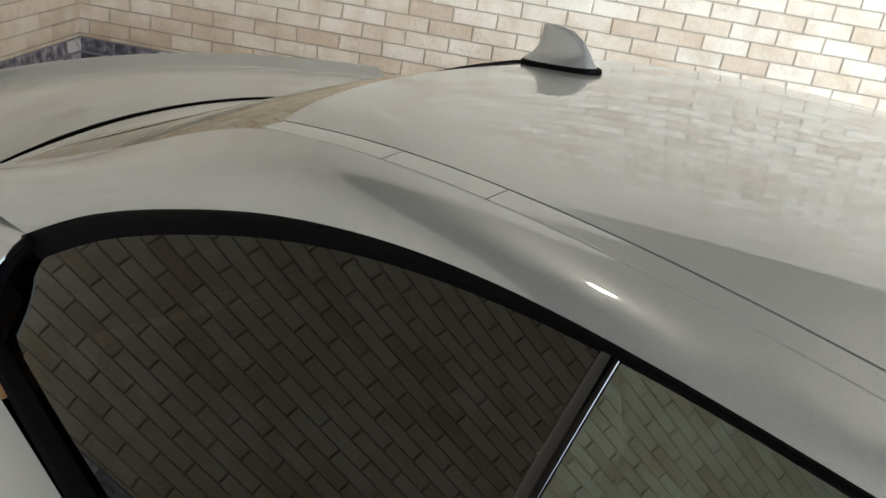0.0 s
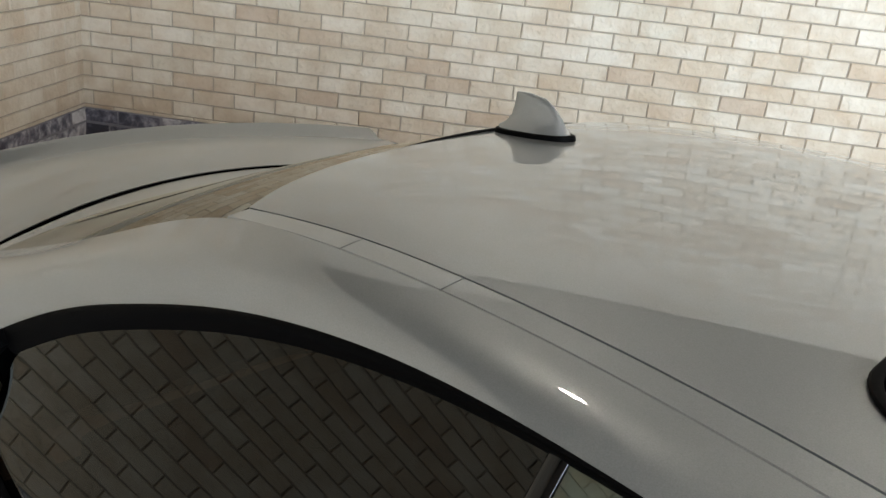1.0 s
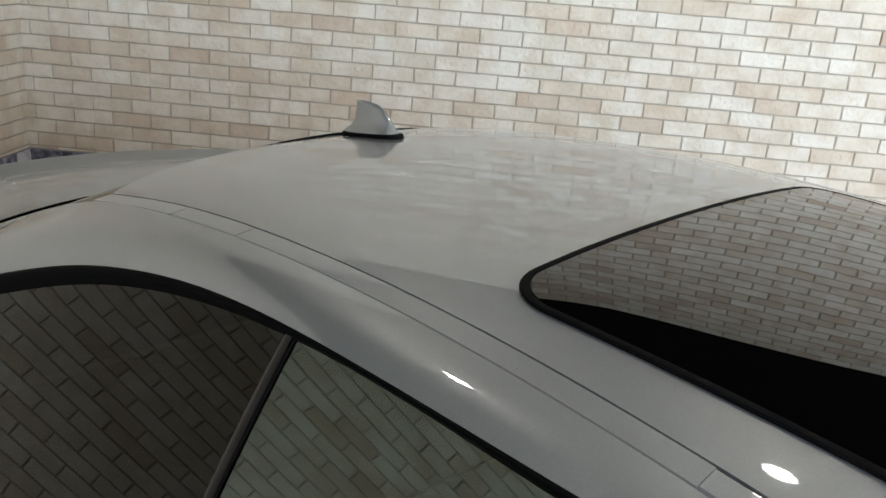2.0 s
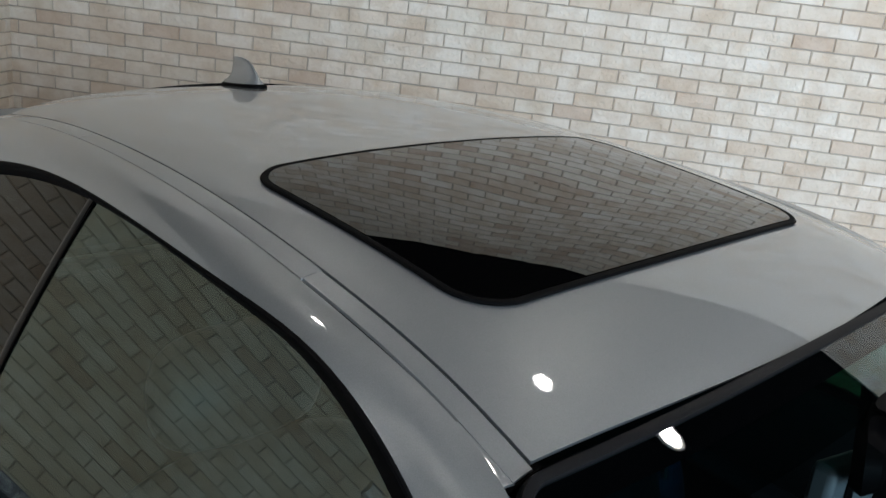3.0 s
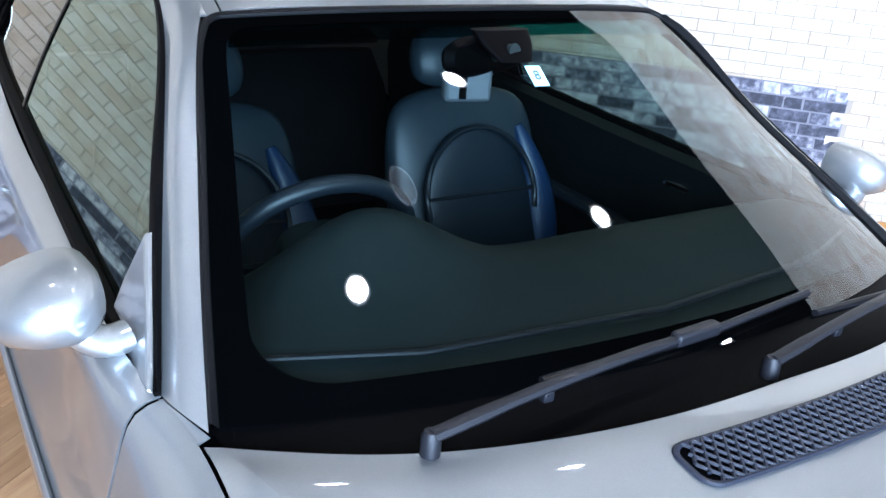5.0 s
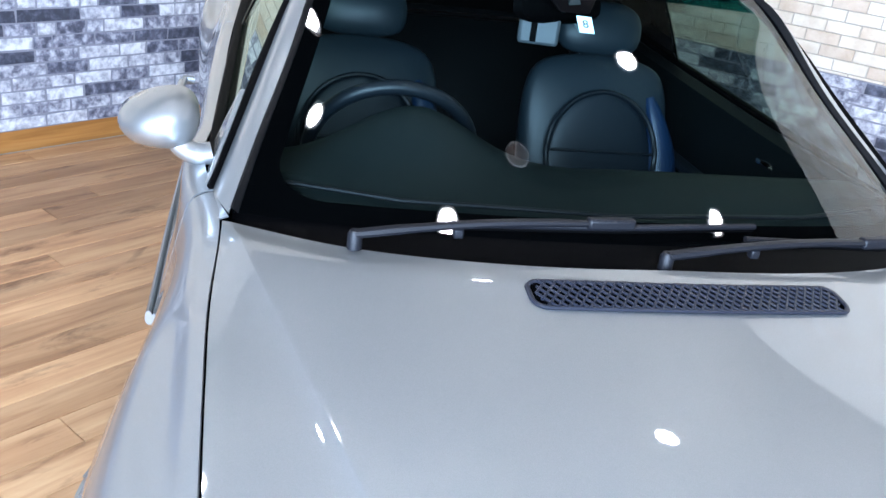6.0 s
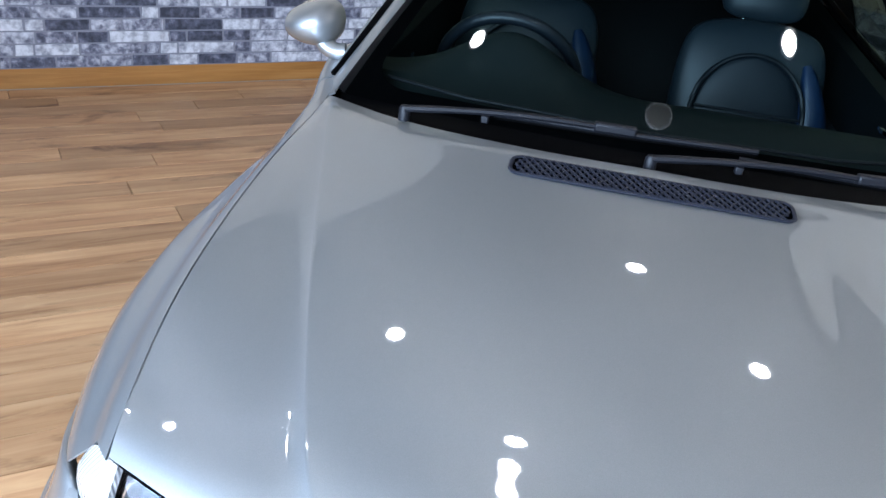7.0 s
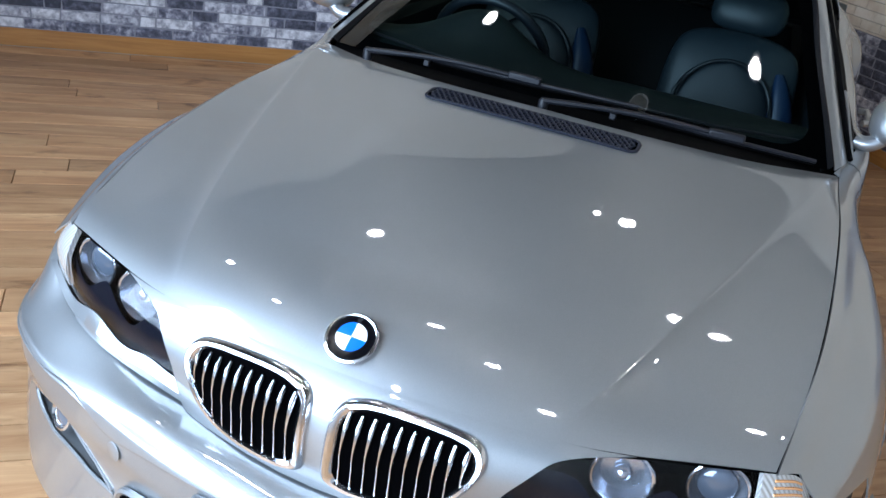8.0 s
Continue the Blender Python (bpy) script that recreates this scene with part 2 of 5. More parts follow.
    return k[i] * d1 ** 3 / (6 * hh) + k[i + 1] * d0 ** 3 / (6 * hh) + (ps[i] / hh - k[i] * hh / 6) * d1 + (ps[i + 1] / hh - k[i + 1] * hh / 6) * d0


def spline(points, n):
    """n points along a smooth curve through points, by chord length."""
    p = np.asarray(points, float)
    t = np.concatenate([[0], np.cumsum(np.linalg.norm(np.diff(p, axis=0), axis=1))])
    return natural(t, p, np.linspace(0, t[-1], n))


def table(xs, ys):
    """A smooth function through the given values."""
    o = np.argsort(xs)
    xs, ys = np.asarray(xs, float)[o], np.asarray(ys, float)[o][:, None]
    fine = np.linspace(xs[0], xs[-1], 4001)
    vals = natural(xs, ys, fine)[:, 0]
    return lambda x: float(np.interp(x, fine, vals))


def loft(curves, nu, nv):
    """A grid of nu x nv points over a surface through the curves."""
    c = np.array([spline(k, nu) for k in curves])
    t = np.linspace(0, 1, len(curves))
    return np.stack([natural(t, c[:, i], np.linspace(0, 1, nv)) for i in range(nu)])


def sheet(grid, out=None, close=False):
    """A bmesh of a point grid, its faces turned away from the point out."""
    g = np.asarray(grid)
    bm = bmesh.new()
    vs = [[bm.verts.new(p) for p in row] for row in g]
    for i in range(len(vs) - 1):
        for j in range(len(vs[0]) - 1):
            bm.faces.new((vs[i][j], vs[i + 1][j], vs[i + 1][j + 1], vs[i][j + 1]))
    if out is not None:
        bm.normal_update()
        k = sum((f.calc_center_median() - Vector(out)).dot(f.normal) * f.calc_area() for f in bm.faces)
        if k < 0:
            bmesh.ops.reverse_faces(bm, faces=bm.faces[:])
    return bm


def thicken(bm, depth):
    """Gives an open sheet a back face and a rim."""
    bm.normal_update()
    faces, rim = bm.faces[:], [e for e in bm.edges if len(e.link_faces) == 1]
    back = {v: bm.verts.new(v.co - v.normal * depth) for v in bm.verts[:]}
    sides = []
    for e in rim:
        a, b = e.link_loops[0].vert, e.link_loops[0].link_loop_next.vert
        sides.append((b, a, back[a], back[b]))
    for f in faces:
        bm.faces.new([back[v] for v in reversed(f.verts)])
    for q in sides:
        bm.faces.new(q)
    bm.normal_update()


def part(name, bm, mat, parent=None, label="", thick=0.0, smooth=True, bevel=0.0):
    me = bpy.data.meshes.new(name)
    if thick:
        thicken(bm, thick)
    for f in bm.faces:
        f.smooth = smooth
    for e in bm.edges:
        if len(e.link_faces) == 2 and e.calc_face_angle(0) > radians(38):
            e.smooth = False
    bm.to_mesh(me)
    bm.free()
    me.materials.append(mat)
    ob = new(name, me)
    ob.parent = parent
    if label:
        tagged(ob, label)
    if bevel:
        b = ob.modifiers.new("edge", "BEVEL")
        b.width, b.segments, b.limit_method = bevel, 2, "ANGLE"
    return ob


def empty(name, label, category, group="", kind=""):
    e = new(name)
    return tagged(e, label, category, group, kind)


def box(bm, centre, size, m=None):
    """Adds a box to bm."""
    r = bmesh.ops.create_cube(bm, size=1)
    for v in r["verts"]:
        v.co = Vector((v.co.x * size[0], v.co.y * size[1], v.co.z * size[2])) + Vector(centre)
        if m is not None:
            v.co = m @ v.co
    return r["verts"]


def tube(points, radius, n=8, flat=1.0, closed=False, up=(0, 0, 1)):
    """A bmesh pipe along points; flat squeezes it along up."""
    p = [Vector(q) for q in points]
    bm = bmesh.new()
    rings = []
    for i, q in enumerate(p):
        a = p[(i + 1) % len(p)] if (closed or i + 1 < len(p)) else q
        b = p[i - 1] if (closed or i > 0) else q
        d = (a - b).normalized()
        s = d.cross(Vector(up))
        s = s.normalized() if s.length > 1e-4 else Vector((1, 0, 0))
        u = s.cross(d).normalized()
        r = radius[i] if isinstance(radius, (list, tuple)) else radius
        rings.append([bm.verts.new(q + s * (r * math.cos(k * 2 * math.pi / n)) + u * (r * flat * math.sin(k * 2 * math.pi / n))) for k in range(n)])
    m = len(rings)
    for i in range(m if closed else m - 1):
        for k in range(n):
            bm.faces.new((rings[i][k], rings[i][(k + 1) % n], rings[(i + 1) % m][(k + 1) % n], rings[(i + 1) % m][k]))
    if not closed:
        bm.faces.new(rings[0][::-1])
        bm.faces.new(rings[-1])
    bmesh.ops.recalc_face_normals(bm, faces=bm.faces[:])
    return bm


def solid(rings, cap=True):
    """A closed bmesh through rings of points (all the same count)."""
    bm = bmesh.new()
    vs = [[bm.verts.new(p) for p in r] for r in rings]
    n = len(vs[0])
    for i in range(len(vs) - 1):
        for k in range(n):
            bm.faces.new((vs[i][k], vs[i][(k + 1) % n], vs[i + 1][(k + 1) % n], vs[i + 1][k]))
    if cap:
        bm.faces.new(vs[0][::-1])
        bm.faces.new(vs[-1])
    bmesh.ops.recalc_face_normals(bm, faces=bm.faces[:])
    return bm


def oval(n, a, b, power=2.0):
    """n points of a super-ellipse in the plane."""
    o = []
    for k in range(n):
        t = 2 * math.pi * k / n
        c, s = math.cos(t), math.sin(t)
        o.append((a * math.copysign(abs(c) ** (2 / power), c), b * math.copysign(abs(s) ** (2 / power), s)))
    return o


# ---- room ----
def slab(name, corners, thick, mat, label, category):
    """A flat piece of the setting: its face's corners, and its depth behind the face."""
    bm = bmesh.new()
    c = [Vector(p) for p in corners]
    n = (c[1] - c[0]).cross(c[2] - c[0]).normalized()
    front = [bm.verts.new(p) for p in c]
    back = [bm.verts.new(p - n * thick) for p in c]
    bm.faces.new(front)
    bm.faces.new(back[::-1])
    for i in range(len(c)):
        j = (i + 1) % len(c)
        bm.faces.new((front[j], front[i], back[i], back[j]))
    return tagged(part(name, bm, mat, smooth=False), label, category, kind="structure")


floor = slab("floor", [plan(0, LEN_B), plan(LEN_A, LEN_B), plan(LEN_A, 0), plan(0, 0)], 0.1, gap_dark, "brown wood plank floor of the showroom", "floor")
floor.location.z = -0.012
wall_north = slab("wall_north", [plan(0, 0, -0.1), plan(LEN_A, 0, -0.1), plan(LEN_A, 0, HEIGHT), plan(0, 0, HEIGHT)], 0.2, mortar, "cream brick wall with grey stone dado", "wall")
wall_west = slab("wall_west", [plan(0, LEN_B, -0.1), plan(0, 0, -0.1), plan(0, 0, HEIGHT), plan(0, LEN_B, HEIGHT)], 0.2, mortar, "cream brick wall above a grey stone dado", "wall")
wall_east = slab("wall_east", [plan(LEN_A, 0, -0.1), plan(LEN_A, LEN_B, -0.1), plan(LEN_A, LEN_B, HEIGHT), plan(LEN_A, 0, HEIGHT)], 0.2, closing_wall, "plain grey wall closing the showroom", "wall")
ceiling = slab("ceiling", [plan(0, 0, HEIGHT), plan(LEN_A, 0, HEIGHT), plan(LEN_A, LEN_B, HEIGHT), plan(0, LEN_B, HEIGHT)], 0.1, ceiling_paint, "black painted showroom ceiling", "ceiling")
# South wall, out of view, with a wide opening assumed for the bluish light
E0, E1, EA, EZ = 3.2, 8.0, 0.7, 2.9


def south_wall(name, s0, s1, z0, z1, label):
    return slab(name, [plan(s1, LEN_B, z0), plan(s0, LEN_B, z0), plan(s0, LEN_B, z1), plan(s1, LEN_B, z1)], 0.2, closing_wall, label, "wall")


south_wall("wall_south", 0, E0, -0.1, HEIGHT, "plain grey wall beside the assumed daylight opening")
south_wall("wall_south_2", E1, LEN_A, -0.1, HEIGHT, "plain grey pier beside the assumed daylight opening")
south_wall("wall_south_3", E0, E1, EZ, HEIGHT, "plain lintel over the assumed daylight opening")
south_wall("wall_south_4", E0, E1, -0.1, EA, "plain low wall under the assumed daylight opening")
# area light added in the unseen opening, for daylight on the car's front right
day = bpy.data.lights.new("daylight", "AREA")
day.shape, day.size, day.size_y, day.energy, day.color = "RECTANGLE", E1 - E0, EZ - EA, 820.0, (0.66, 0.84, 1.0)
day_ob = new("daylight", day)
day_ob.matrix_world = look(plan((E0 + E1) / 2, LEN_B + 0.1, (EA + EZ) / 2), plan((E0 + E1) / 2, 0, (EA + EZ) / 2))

# ---- the car ----
# x forward, y to its left, z up; the origin lies under the middle of the wheelbase
car = empty("car", "silver metallic two-door coupe parked on wood planks", "car")
MID = (0.0, 0.0, 0.75)
SIDES = ((-1, "right"), (1, "left"))


def mir(points, s):
    return [(p[0], s * p[1], p[2]) for p in points]


def smooth01(t):
    t = min(max(t, 0.0), 1.0)
    return t * t * (3 - 2 * t)


# Roof
roof_mid = table([0.42, 0.34, 0.29, 0.20, 0.112, 0.0, -0.1, -0.337, -0.63, -0.88, -0.99, -1.1], [1.2346, 1.2679, 1.2881, 1.3176, 1.3370, 1.3524, 1.3607, 1.3743, 1.3741, 1.3638, 1.3497, 1.3315])
seam_y = table([0.4, 0.26, 0.17, 0.1, 0.0, -0.1, -0.2, -0.35, -0.55, -0.63, -0.77, -0.95, -1.1], [0.482, 0.471, 0.461, 0.455, 0.449, 0.443, 0.437, 0.431, 0.432, 0.434, 0.438, 0.447, 0.452])
seam_z = table([0.4, 0.26, 0.1, -0.1, -0.35, -0.63, -0.8, -0.946, -1.1], [1.235, 1.2768, 1.311, 1.335, 1.349, 1.350, 1.337, 1.315, 1.285])


def roof_z(x, y):
    v = y / seam_y(x)
    k = roof_mid(x) - seam_z(x)
    return roof_mid(x) - k * (0.584 * v * v + 0.164 * abs(v) ** 3.5 + 0.252 * abs(v) ** 7)


def head_x(v):
    return 0.290 - 0.0335 * v * v


def tail_x(v):
    return -0.992 + 0.020 * v * v + 0.024 * v ** 6


def roof_grid(lift=0.0, nu=140, nv=97, lim=0.9994):
    g = []
    for i in range(nu):
        row = []
        for j in range(nv):
            v = (-1 + 2 * j / (nv - 1)) * lim
            x = head_x(v) + (tail_x(v) - head_x(v)) * i / (nu - 1)
            y = v * seam_y(x)
            row.append((x, y, roof_z(x, y) + lift))
        g.append(row)
    return g


roof = part("roof", sheet(roof_grid(), MID), paint, car, thick=0.004)
part("headliner", sheet(roof_grid(-0.035, 24, 17), MID), headliner_cloth, car, "dark cloth headliner", thick=0.004)


def rounded(x0, x1, half, r, n=10, grow=0.0, bow0=0.0, bow1=0.0):
    """Rounded rectangle in plan, as a ring of (x, y); bows curve its front and rear edges."""
    x0, x1, half = x0 - grow, x1 + grow, half + grow
    r = r + grow
    o = []
    for cx, cy, a0 in ((x1 - r, half - r, 0), (x0 + r, half - r, 90), (x0 + r, -half + r, 180), (x1 - r, -half + r, 270)):
        for k in range(n + 1):
            a = radians(a0 + 90 * k / n)
            o.append((cx + r * math.cos(a), cy + r * math.sin(a)))
    ring = []
    for i in range(len(o)):
        p, q = o[i], o[(i + 1) % len(o)]
        d = math.hypot(q[0] - p[0], q[1] - p[1])
        m = max(1, int(d / 0.03))
        for k in range(m):
            ring.append((p[0] + (q[0] - p[0]) * k / m, p[1] + (q[1] - p[1]) * k / m))
    mid = (x0 + x1) / 2
    return [(x + (bow1 if x > mid else bow0) * (1 - (y / half) ** 2) * abs(x - mid) / (x1 - mid), y) for x, y in ring]


def disc_on(fn, ring, steps=10):
    """A cap over a ring in plan, draped on the height function."""
    cx = sum(p[0] for p in ring) / len(ring)
    cy = sum(p[1] for p in ring) / len(ring)
    bm = bmesh.new()
    rings = []
    for k in range(1, steps + 1):
        f = k / steps
        rings.append([bm.verts.new((cx + (x - cx) * f, cy + (y - cy) * f, fn(cx + (x - cx) * f, cy + (y - cy) * f))) for x, y in ring])
    c = bm.verts.new((cx, cy, fn(cx, cy)))
    n = len(ring)
    for i in range(n):
        bm.faces.new((c, rings[0][i], rings[0][(i + 1) % n]))
        for k in range(steps - 1):
            bm.faces.new((rings[k][i], rings[k + 1][i], rings[k + 1][(i + 1) % n], rings[k][(i + 1) % n]))
    bmesh.ops.recalc_face_normals(bm, faces=bm.faces[:])
    bm.normal_update()
    if sum(f.normal.z for f in bm.faces) < 0:
        bmesh.ops.reverse_faces(bm, faces=bm.faces[:])
    return bm


SUN = (-0.331, 0.104, 0.376, 0.062)
sunroof = part("sunroof", disc_on(lambda x, y: roof_z(x, y) + 0.004, rounded(*SUN, grow=-0.010, bow1=0.014, bow0=-0.005)), roof_glass, car, "dark tinted glass sunroof panel", thick=0.004)
ring = rounded(*SUN, grow=-0.005, bow1=0.014, bow0=-0.005)
part("seal", tube([(x, y, roof_z(x, y) + 0.002) for x, y in ring], 0.0058, 8, 0.5, True), rubber, sunroof, "black rubber seal")

# Roof rails and pillars, from the screen's foot over the roof to the rear deck
RAIL_TOP = [(0.868, 0.698, 0.893), (0.700, 0.652, 0.990), (0.518, 0.597, 1.102), (0.420, 0.567, 1.180), (0.320, 0.531, 1.252), (0.225, 0.498, 1.281),
            (0.080, 0.484, 1.309), (-0.10, 0.473, 1.330), (-0.35, 0.461, 1.344), (-0.63, 0.464, 1.345), (-0.80, 0.469, 1.332), (-0.955, 0.479, 1.306), (-1.142, 0.515, 1.231), (-1.38, 0.547, 1.132), (-1.64, 0.598, 1.035)]
RAIL_LOW = [(0.780, 0.728, 0.900), (0.630, 0.683, 0.990), (0.470, 0.632, 1.100), (0.365, 0.598, 1.171), (0.275, 0.571, 1.221), (0.180, 0.549, 1.266),
            (0.050, 0.533, 1.303), (-0.10, 0.530, 1.314), (-0.35, 0.530, 1.323), (-0.58, 0.532, 1.316), (-0.72, 0.543, 1.296), (-0.83, 0.558, 1.270), (-0.95, 0.579, 1.230), (-1.084, 0.61, 1.174), (-1.175, 0.641, 1.119)]


def bulge(a, b, w):
    """Between two rail curves, pushed outward."""
    o = []
    for p, q in zip(a, b):
        p, q = Vector(p), Vector(q)
        m = (p + q) / 2
        out = Vector((0, 0.75, 0.65)).normalized()
        o.append(tuple(m + out * w * (p - q).length))
    return o


RAIL_MID = bulge(RAIL_TOP, RAIL_LOW, 0.10)
for s, _ in SIDES:
    part("pillar_rail", sheet(loft([mir(RAIL_TOP, s), mir(RAIL_MID, s), mir(RAIL_LOW, s)], 180, 15), MID), paint, car, thick=0.003)

# Roof moulding strips between roof and rail
for s, _ in SIDES:
    for x0, x1, gap in ((0.262, -0.060, 0.0022), (-0.0605, -0.6285, 0.0003), (-0.6300, -0.7605, 0.0003), (-0.7620, -0.945, 0.0003)):
        g = []
        for x in np.linspace(x0, x1, 30):
            y0, z0 = seam_y(x), seam_z(x)
            w = 0.0290 - gap
            g.append([(x, s * (y0 + o), z0 + h) for o, h in ((gap, -0.0030), (gap + 0.0012, -0.0006), (w / 2, -0.0022), (w - 0.001, -0.0046), (w, -0.0075))])
        part("roof_moulding", sheet(g, MID), paint, car, thick=0.003)
    part("roof_channel", sheet([[(x, s * (seam_y(x) - 0.010), seam_z(x) - 0.004), (x, s * (seam_y(x) + 0.034), seam_z(x) - 0.012)] for x in np.linspace(0.262, -0.945, 40)], MID), rubber, car, "black sealing channel", thick=0.004)

# Corner gusset between moulding and screen pillar
rail_y = table([p[0] for p in RAIL_TOP], [p[1] for p in RAIL_TOP])
rail_z = table([p[0] for p in RAIL_TOP], [p[2] for p in RAIL_TOP])
for s, _ in SIDES:
    g = []
    for x in np.linspace(0.262, 0.19, 12):
        a = np.array((x, seam_y(x) + 0.0245, seam_z(x) - 0.0060))
        c = np.array((x, rail_y(x) + 0.002, rail_z(x) - 0.0015))
        g.append([(p[0], s * p[1], p[2]) for p in (a, (a + c) / 2 + np.array((0, 0, 0.001)), c)])
    part("roof_corner", sheet(g, MID), paint, car, thick=0.003)

# Side windows: black trim, glass, pillar strip

def side_y(z):
    """Half width of the side glass at a height."""
    d = 1.312 - z
    return 0.520 + d * (0.66 - 0.35 * d)


BELT = [(0.72, 0.915), (0.45, 0.920), (0.10, 0.930), (-0.30, 0.948), (-0.70, 0.968), (-1.00, 0.992), (-1.16, 1.012)]
belt_z = table([p[0] for p in BELT], [p[1] for p in BELT])
TOP_IN = [(0.728, 0.920), (0.582, 1.012), (0.452, 1.098), (0.342, 1.172), (0.248, 1.222), (0.15, 1.262), (0.03, 1.291), (-0.10, 1.300), (-0.35, 1.309), (-0.58, 1.298), (-0.71, 1.277), (-0.815, 1.250), (-0.93, 1.210), (-1.05, 1.157), (-1.135, 1.104)]
top_in = table([p[0] for p in TOP_IN], [p[1] for p in TOP_IN])
B_TOP, B_LOW = -0.449, -0.456


def b_line(z):
    return B_LOW + (B_TOP - B_LOW) * (z - 0.95) / (1.30 - 0.95)


def window_panel(s, x0, x1, n=30, m=14, inset=0.0):
    g = []
    for i in range(n):
        row = []
        for j in range(m):
            f = j / (m - 1)
            xa = x0(f) if callable(x0) else x0
            xb = x1(f) if callable(x1) else x1
            x = xa + (xb - xa) * i / (n - 1)
            z = belt_z(x) + (top_in(x) - belt_z(x)) * f
            row.append((x, s * (side_y(z) - inset), z))
        g.append(row)
    return g


for s, _ in SIDES:
    part("door_window", sheet(window_panel(s, 0.698, lambda f: b_line(0.95 + 0.35 * f) + 0.004), MID), side_glass_mat, car, "green tinted door glass")
    part("quarter_window", sheet(window_panel(s, lambda f: b_line(0.95 + 0.35 * f) - 0.004, -1.13), MID), privacy_glass, car, "dark tinted rear quarter glass")
    low = [(x, side_y(z), z) for x, z in TOP_IN]
    out = RAIL_LOW
    g = loft([mir(out, s), [(p[0], s * ((p[1] + q[1]) / 2 + 0.006), (p[2] + q[2]) / 2 + 0.004) for p, q in zip(out, low)], mir(low, s)], 80, 7)
    part("window_trim", sheet(g, MID), rubber, car, "black rubber window surround", thick=0.008)
    # rear edge and belt strip
    rear = [(-1.175, 0.641, 1.119), (-1.205, 0.672, 1.065), (-1.195, 0.698, 1.020), (-1.14, 0.705, 1.000)]
    part("window_trim", tube([(p[0] + 0.018, s * p[1], p[2]) for p in spline(rear, 14)], 0.015, 8, 0.7), rubber, car, "black rubber window surround")
    bl = [(x, s * (side_y(belt_z(x)) + 0.010), belt_z(x) - 0.006) for x in np.linspace(0.66, -1.16, 40)]
    part("belt_strip", tube(bl, 0.014, 8, 0.8), rubber, car, "black belt-line strip")
    strip = [(b_line(z) + 0.004, s * (side_y(z) + 0.002), z) for z in np.linspace(0.955, 1.312, 12)]
    part("pillar_strip", tube(strip, 0.0085, 8, 0.4, up=(0, s, 0.5)), gloss_black, car, "glossy black pillar strip")

# Lower body: top edge by x, then down over the shoulder to the sill
hood_y = table([0.80, 0.9, 1.1, 1.3, 1.5, 1.7, 1.85, 1.945, 2.0], [0.712, 0.708, 0.712, 0.708, 0.700, 0.685, 0.666, 0.649, 0.64])
hood_z = table([0.80, 0.9, 1.1, 1.3, 1.5, 1.7, 1.85, 1.945, 2.0], [0.893, 0.883, 0.864, 0.852, 0.829, 0.795, 0.753, 0.722, 0.69])
edge_y = table([2.0, 1.945, 1.7, 1.5, 1.3, 1.1, 0.9, 0.80, 0.72, 0.4, 0.0, -0.6, -1.0, -1.2, -1.45, -1.7, -2.0, -2.25], [0.645, 0.652, 0.688, 0.7035, 0.7115, 0.7155, 0.711, 0.722, 0.742, 0.742, 0.742, 0.735, 0.724, 0.722, 0.700, 0.665, 0.64, 0.62])
edge_z = table([2.0, 1.945, 1.7, 1.5, 1.3, 1.1, 0.9, 0.80, 0.72, 0.4, 0.0, -0.6, -1.0, -1.2, -1.45, -1.7, -2.0, -2.25], [0.69, 0.718, 0.793, 0.827, 0.850, 0.862, 0.881, 0.893, 0.908, 0.912, 0.922, 0.952, 0.984, 1.010, 1.030, 1.030, 1.010, 0.980])
FRONT_X, REAR_X, HUB_Z, ARCH = 1.365, -1.366, 0.325, 0.345


def flare(x):
    f = math.exp(-((x - FRONT_X) / 0.34) ** 2) * 0.030 + math.exp(-((x - REAR_X) / 0.40) ** 2) * 0.050
    return f


max_y = table([2.05, 1.95, 1.8, 1.6, 1.365, 1.0, 0.6, 0.0, -0.6, -1.0, -1.366, -1.8, -2.1, -2.3], [0.70, 0.755, 0.812, 0.838, 0.845, 0.842, 0.848, 0.852, 0.850, 0.848, 0.842, 0.815, 0.765, 0.70])


crease_y = table([0.8, 1.1, 1.3, 1.5, 1.6, 1.69, 1.78, 1.86, 1.89, 1.95], [0.775, 0.762, 0.748, 0.738, 0.737, 0.733, 0.729, 0.713, 0.702, 0.675])
crease_z = table([0.8, 1.1, 1.3, 1.5, 1.6, 1.69, 1.78, 1.86, 1.89, 1.95], [0.83, 0.818, 0.810, 0.797, 0.777, 0.756, 0.724, 0.700, 0.696, 0.68])
shoulder_z = table([0.8, 1.0, 1.3, 1.5, 1.65, 1.8, 1.95], [0.74, 0.735, 0.718, 0.710, 0.690, 0.645, 0.62])


def side_profile(x):
    y0, z0 = edge_y(x), edge_z(x)
    f = flare(x)
    ym = max_y(x) + f
    p = [(y0, z0), (y0 + 0.030, z0 - 0.010), (y0 + (ym - y0) * 0.45, z0 - 0.055 - 0.10 * f), (ym - 0.040, z0 - 0.150 + 0.6 * f), (ym, 0.57 + 0.6 * f), (ym - 0.008, 0.48), (ym - 0.030 - 0.3 * f, 0.34), (ym - 0.055 - 0.3 * f, 0.21)]
    w = smooth01((x - 0.80) / 0.35)
    if w > 0:
        # the front wing drops from the bonnet to a hollow crease, then swells over the wheel
        yc, zc, zs = crease_y(x), crease_z(x), shoulder_z(x)
